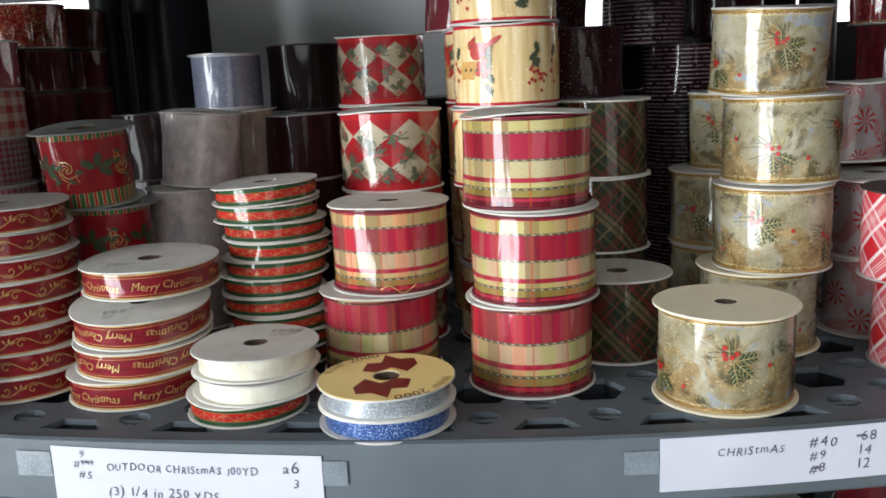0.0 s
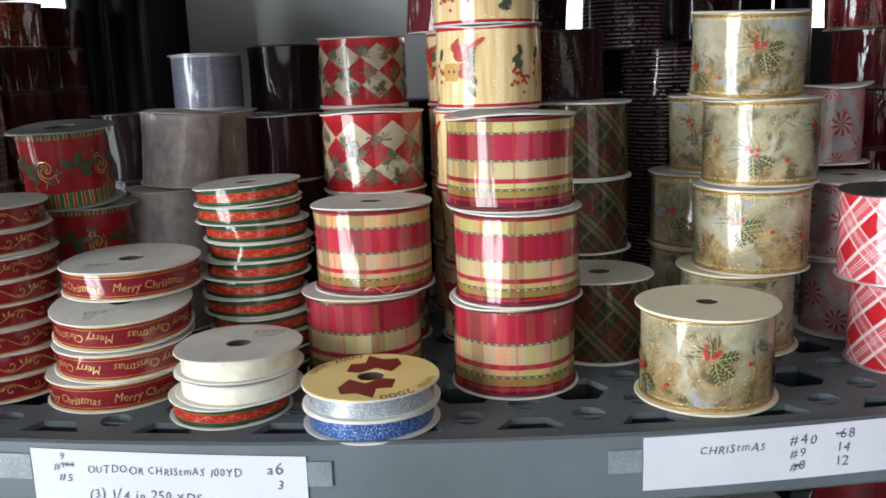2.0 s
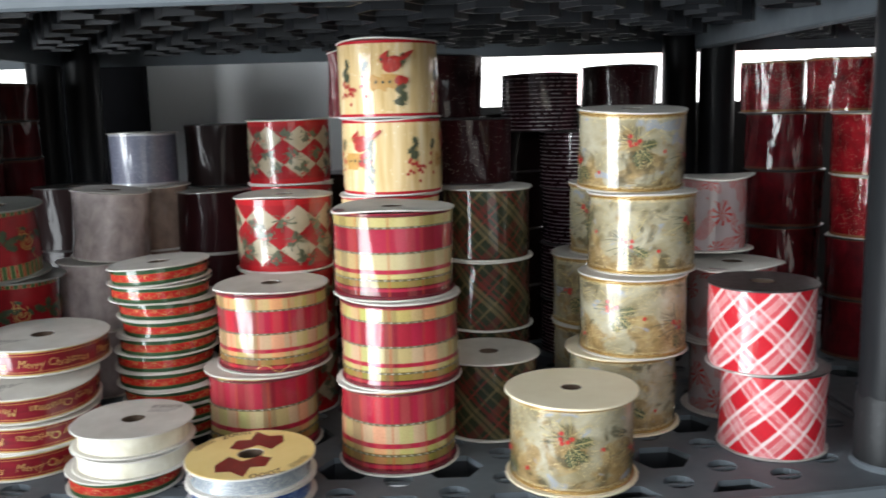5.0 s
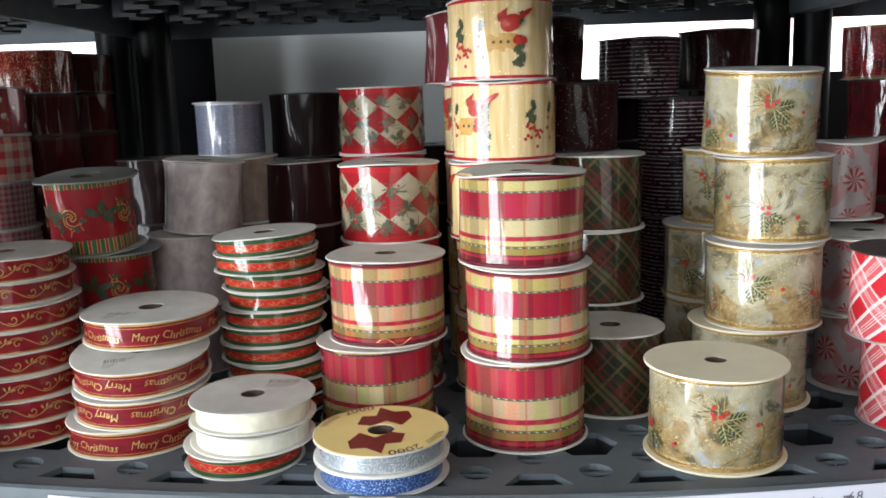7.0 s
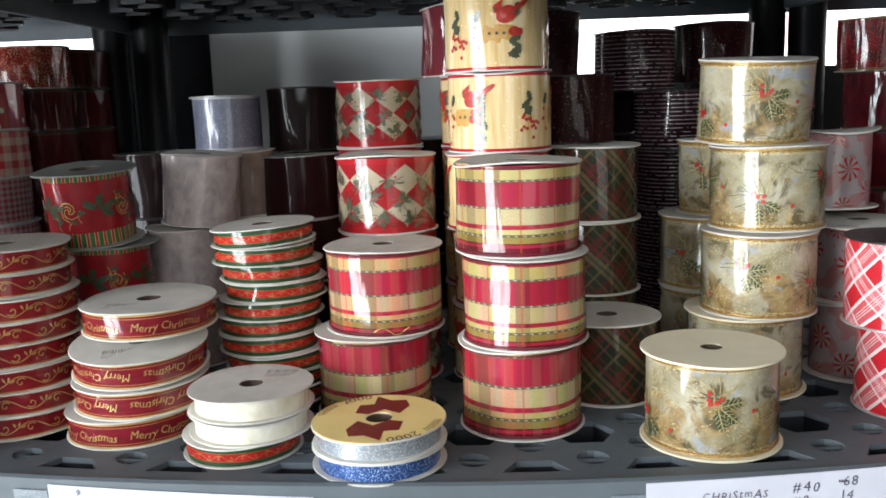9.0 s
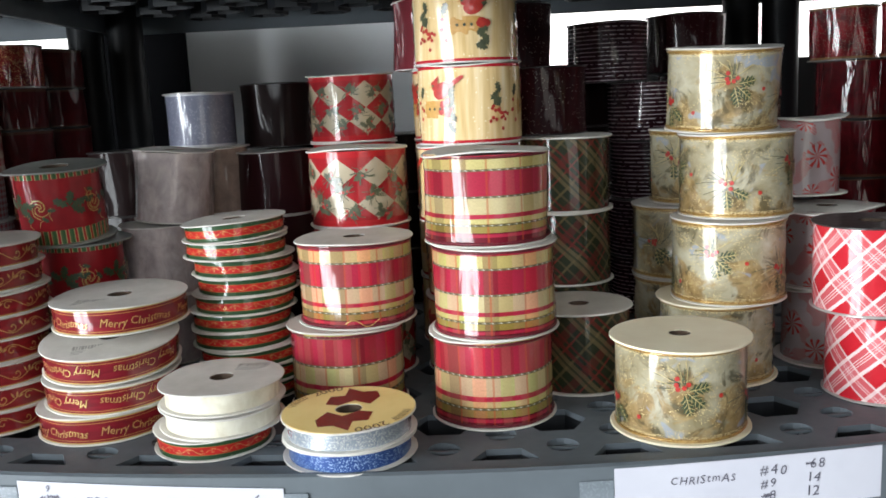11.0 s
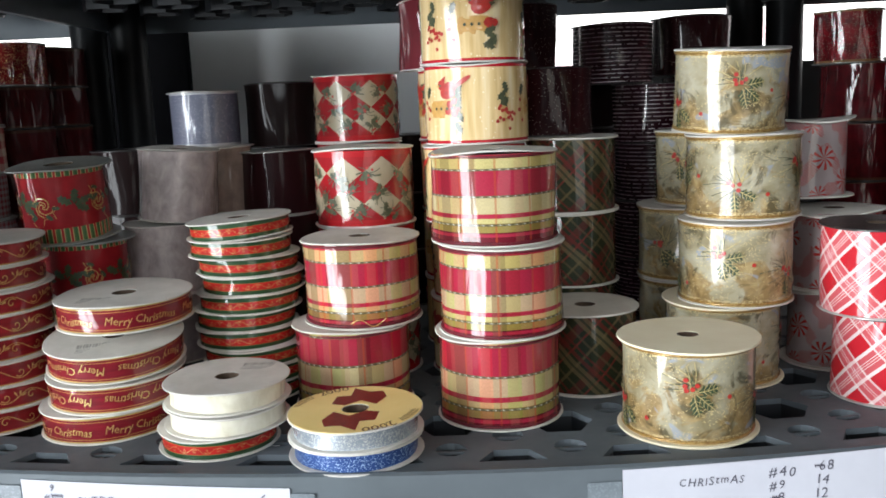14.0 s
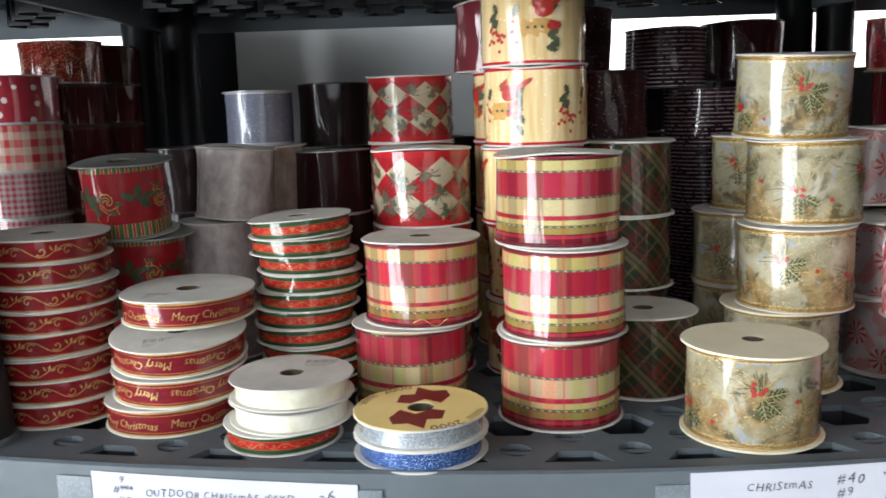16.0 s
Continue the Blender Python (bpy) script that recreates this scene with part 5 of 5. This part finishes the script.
# green plaid and dark columns
spool("green_plaid", 0.192, 0.747, 0.0, 10)
for i in range(3):
    spool("green_plaid", 0.194, 0.852 if i else 0.862, i * H40, 60 * i)
spool("burgundy", 0.178, 0.905, 3 * H40, 20)
for i in range(3):
    spool("burgundy", 0.186, 0.956, i * 0.0642, 40)
spool("burgundy", 0.150, 0.952, 3 * H40 + 0.0643, 0)
stack(["ribbed"] * 4, 0.303, 1.0, 0.0624, 0.002)
spool("ribbed", 0.259, 1.005, 0.2498, 10)
stack(["burgundy"] * 4, 0.372, 1.072, 0.0642, 0.002)
spool("burgundy", 0.357, 1.062, 0.2570, 0)
# Three unseen dark columns, added so the gaps at the back stay black
stack(["black"] * 3, 0.028, 1.095, H40, 0.002)
stack(["burgundy"] * 3, 0.122, 1.050, 0.0642, 0.002)
stack(["black"] * 4, 0.232, 1.066, H40, 0.002)
# merry christmas
spool("merry", -0.190, 0.686, 0.0, 12)
spool("merry_turned", -0.183, 0.688, 0.0247, 4, (3.0, 0.0))
spool("merry_turned", -0.183, 0.690, 0.0500, 16, (6.2, -0.8))
spool("merry", -0.177, 0.701, 0.0800, 0, (1.2, 0.0))
# scrolls
for i in range(8):
    spool("scroll", -0.2915 + 0.003 * math.sin(i * 1.7), 0.705 + 0.002 * math.sin(i * 2.3), i * 0.0185, 21 * i)
# thin red and green
for i in range(10):
    spool("thin", -0.092 + (0.004 * math.sin(i * 1.3)), 0.757 + 0.002 * math.sin(i * 2.1), i * 0.0151, (3 if i % 2 else 30 * i), (0.0, -3.4 if i == 9 else 0.0))
# cream and yellow
spool("thin", -0.0915, 0.640, 0.0, 60)
spool("cream", -0.0850, 0.643, 0.0155, 100, (0.0, -0.8))
spool("cream", -0.0840, 0.643, 0.0318, 0)
spool("blue", 0.0130, 0.6120, 0.0, 0)
spool("yellow", 0.0135, 0.6120, 0.0153, 25, (0.0, -0.6))
# holly, mauve, lilac, plum
for i, (x, y) in enumerate(((-0.250, 0.812), (-0.252, 0.810), (-0.262, 0.803))):
    spool("holly", x, y, i * 0.0655 + (0.003 if i == 2 else 0.0), 40 * i - 80, (5.0, -0.6) if i == 2 else (0.0, 0.0))
stack(["mauve", "mauve"], -0.200, 0.872, H40, 0.001)
spool("mauve", -0.184, 0.871, 2 * H40 + 0.003, 0, (0.0, 4.5))
stack(["beige"] * 3, -0.166, 0.957, H40, 0.001)
spool("lilac", -0.176, 0.960, 3 * H40, 0)
stack(["black"] * 3, -0.262, 0.965, H40, 0.001)
stack(["plum"] * 3, -0.100, 0.953, 0.0655, 0.001)
spool("black", -0.101, 1.0, 0.1985, 0)
stack(["black"] * 3, -0.085, 1.045, H40, 0.001)

# neighbouring rack with short spools
stack(["deep_red", "deep_red", "check", "check", "gingham", "polka"], -0.411, 0.905, 0.0467, 0.002)
stack(["deep_red"] * 6 + ["glitter"], -0.405, 1.002, 0.0457, 0.002)
stack(["deep_red"] * 7, -0.402, 1.094, 0.0457, 0.002)
stack(["deep_red", "check", "gingham", "deep_red", "polka", "gold_dot"], -0.508, 0.985, 0.0467, 0.002)
stack(["deep_red"] * 6, -0.515, 0.890, 0.0457, 0.002)
# neighbouring rack with red spools
PITCH_RED = 0.0657
z = stack(["shaded_red"] * 4, 0.553, 1.062, PITCH_RED, 0.002)
spool("star_red", 0.545, 1.085, z, 20)
spool("star_red", 0.600, 1.022, z, -60)
z = stack(["shaded_red"] * 2 + ["red"] * 2, 0.612, 0.957, PITCH_RED, 0.002)
spool("star_red", 0.640, 0.950, z, 100)
stack(["shaded_red"] * 3 + ["red"] * 2, 0.690, 1.048, PITCH_RED, 0.002)
stack(["shaded_red", "shaded_red", "red", "red"], 0.742, 0.865, PITCH_RED, 0.002)
stack(["red"] * 3, 0.840, 0.900, PITCH_RED, 0.002)
# shelf below
LOW = 0.81
stack(["red"] * 4 + ["deep_red"], 0.405, 0.705, PITCH_RED, 0.001, LOW)
stack(["plum"] * 4, 0.300, 0.720, 0.0657, 0.003, LOW)
stack(["plum"] * 4, 0.200, 0.725, 0.0657, 0.003, LOW)
stack(["sheer_red"] * 4, 0.090, 0.715, H40, 0.003, LOW)
stack(["plaid"] * 4, -0.025, 0.710, H40, 0.003, LOW)
stack(["plaid"] * 4, -0.130, 0.715, H40, 0.003, LOW)
stack(["red"] * 4, -0.235, 0.725, PITCH_RED, 0.003, LOW)


# ---- paper labels on the shelf's edge ----
def lip_y(x):
    return Y0 + (0.24 if x < CX else 0.28) * (x - CX) ** 2 - 0.0035


def strip(bm, x0, x1, low, top, thick, off, n=14):
    """A thin sheet along the bowed lip; low and top give its edges' heights at a share along it."""
    rows = []
    for i in range(n + 1):
        f = i / n
        x = x0 + (x1 - x0) * f
        y = lip_y(x) - off
        rows.append([bm.verts.new((x, yy, z)) for yy, z in ((y, low(f)), (y, top(f)), (y - thick, top(f)), (y - thick, low(f)))])
    for a, c in zip(rows, rows[1:]):
        for i in range(4):
            j = (i + 1) % 4
            bm.faces.new((a[i], a[j], c[j], c[i]))
    bm.faces.new(rows[0])
    bm.faces.new(rows[-1][::-1])
    bmesh.ops.recalc_face_normals(bm, faces=bm.faces)


def paper_label(text, x0, x1, top, low, lines, tapes, slope=0.0, scribbles=()):
    ob = tagged(new("paper_label"), text, "label", "shelf labels")
    bm = bmesh.new()
    strip(bm, x0, x1, lambda f: low + slope * f, lambda f: top + slope * f, 0.0004, 0.0006)
    part("paper", bm, PAPER, ob)
    rng = random.Random(len(lines))
    for words, x, z, size, squash in lines:
        bm = bmesh.new()
        pen = 0.0
        for ch in words:
            if ch == " ":
                pen += size * 0.36 * squash
                continue
            tilt, grow, drop = rng.uniform(-0.12, 0.12), rng.uniform(0.88, 1.1), rng.uniform(-0.06, 0.06) * size

            def where(a, c):
                px = x + pen + (a * math.cos(tilt) - c * math.sin(tilt)) * squash * grow
                return (px, lip_y(px) - 0.0014, z + drop + (a * math.sin(tilt) + c * math.cos(tilt)) * grow + slope * (px - x0) / (x1 - x0))
            pen += (add_letters(bm, ch, size, where, 0.1) * grow + size * 0.10) * squash
        part("writing", bm, INK, ob, "handwritten line in dark ink", 0)
    for x, z, wide, high in scribbles:
        bm = bmesh.new()
        pts = [(x + wide * q / 24, z + high * math.sin(q * 2.3) * (0.6 + 0.4 * math.sin(q))) for q in range(25)]
        last = None
        for a, c in pts:
            pair = (bm.verts.new((a, lip_y(a) - 0.0015, c + 0.0005)), bm.verts.new((a + 0.0004, lip_y(a) - 0.0015, c - 0.0005)))
            if last:
                bm.faces.new((last[0], last[1], pair[1], pair[0]))
            last = pair
        part("scribble", bm, INK, ob, "crossed-out number", 0)
    for a, c, t, l in tapes:
        bm = bmesh.new()
        strip(bm, a, c, lambda f: l, lambda f: t, 0.0002, 0.0012, 4)
        part("tape", bm, TAPE, ob, "strip of frosted clear tape")
    return ob


paper_label("white handwritten paper label taped to the shelf edge", -0.2145, -0.0265, 1.1975, 1.1535,
            [("9", -0.1940, 1.1905, 0.0075, 1.0), ("#", -0.1990, 1.1835, 0.0075, 1.0), ("OUTDOOR CHRIStmAS 100YD", -0.1755, 1.1825, 0.0080, 0.86), ("a6", -0.0530, 1.1845, 0.0110, 1.0),
             ("#5", -0.1960, 1.1755, 0.0080, 1.0), ("3", -0.0470, 1.1745, 0.0100, 1.0), ("(3) 1/4 in 250 yDS", -0.1760, 1.1640, 0.0098, 0.92)],
            [(-0.241, -0.2150, 1.193, 1.175), (-0.0260, -0.010, 1.190, 1.173)], -0.004, [(-0.1930, 1.1865, 0.009, 0.0022)])
paper_label("white handwritten paper price label taped to the shelf edge", 0.191, 0.372, 1.1995, 1.163,
            [("CHRIStmAS", 0.2275, 1.1855, 0.0080, 0.95), ("#40", 0.2875, 1.1870, 0.0105, 1.0), ("68", 0.3215, 1.1890, 0.0098, 1.0), ("#9", 0.2880, 1.1780, 0.0085, 1.0), ("14", 0.3195, 1.1790, 0.0098, 1.0),
             ("#8", 0.2880, 1.1695, 0.0085, 1.0), ("12", 0.3190, 1.1695, 0.0100, 1.0)],
            [(0.168, 0.1905, 1.192, 1.176)], 0.0018, [(0.3185, 1.1935, 0.006, 0.0012), (0.2910, 1.1735, 0.004, 0.0015)])
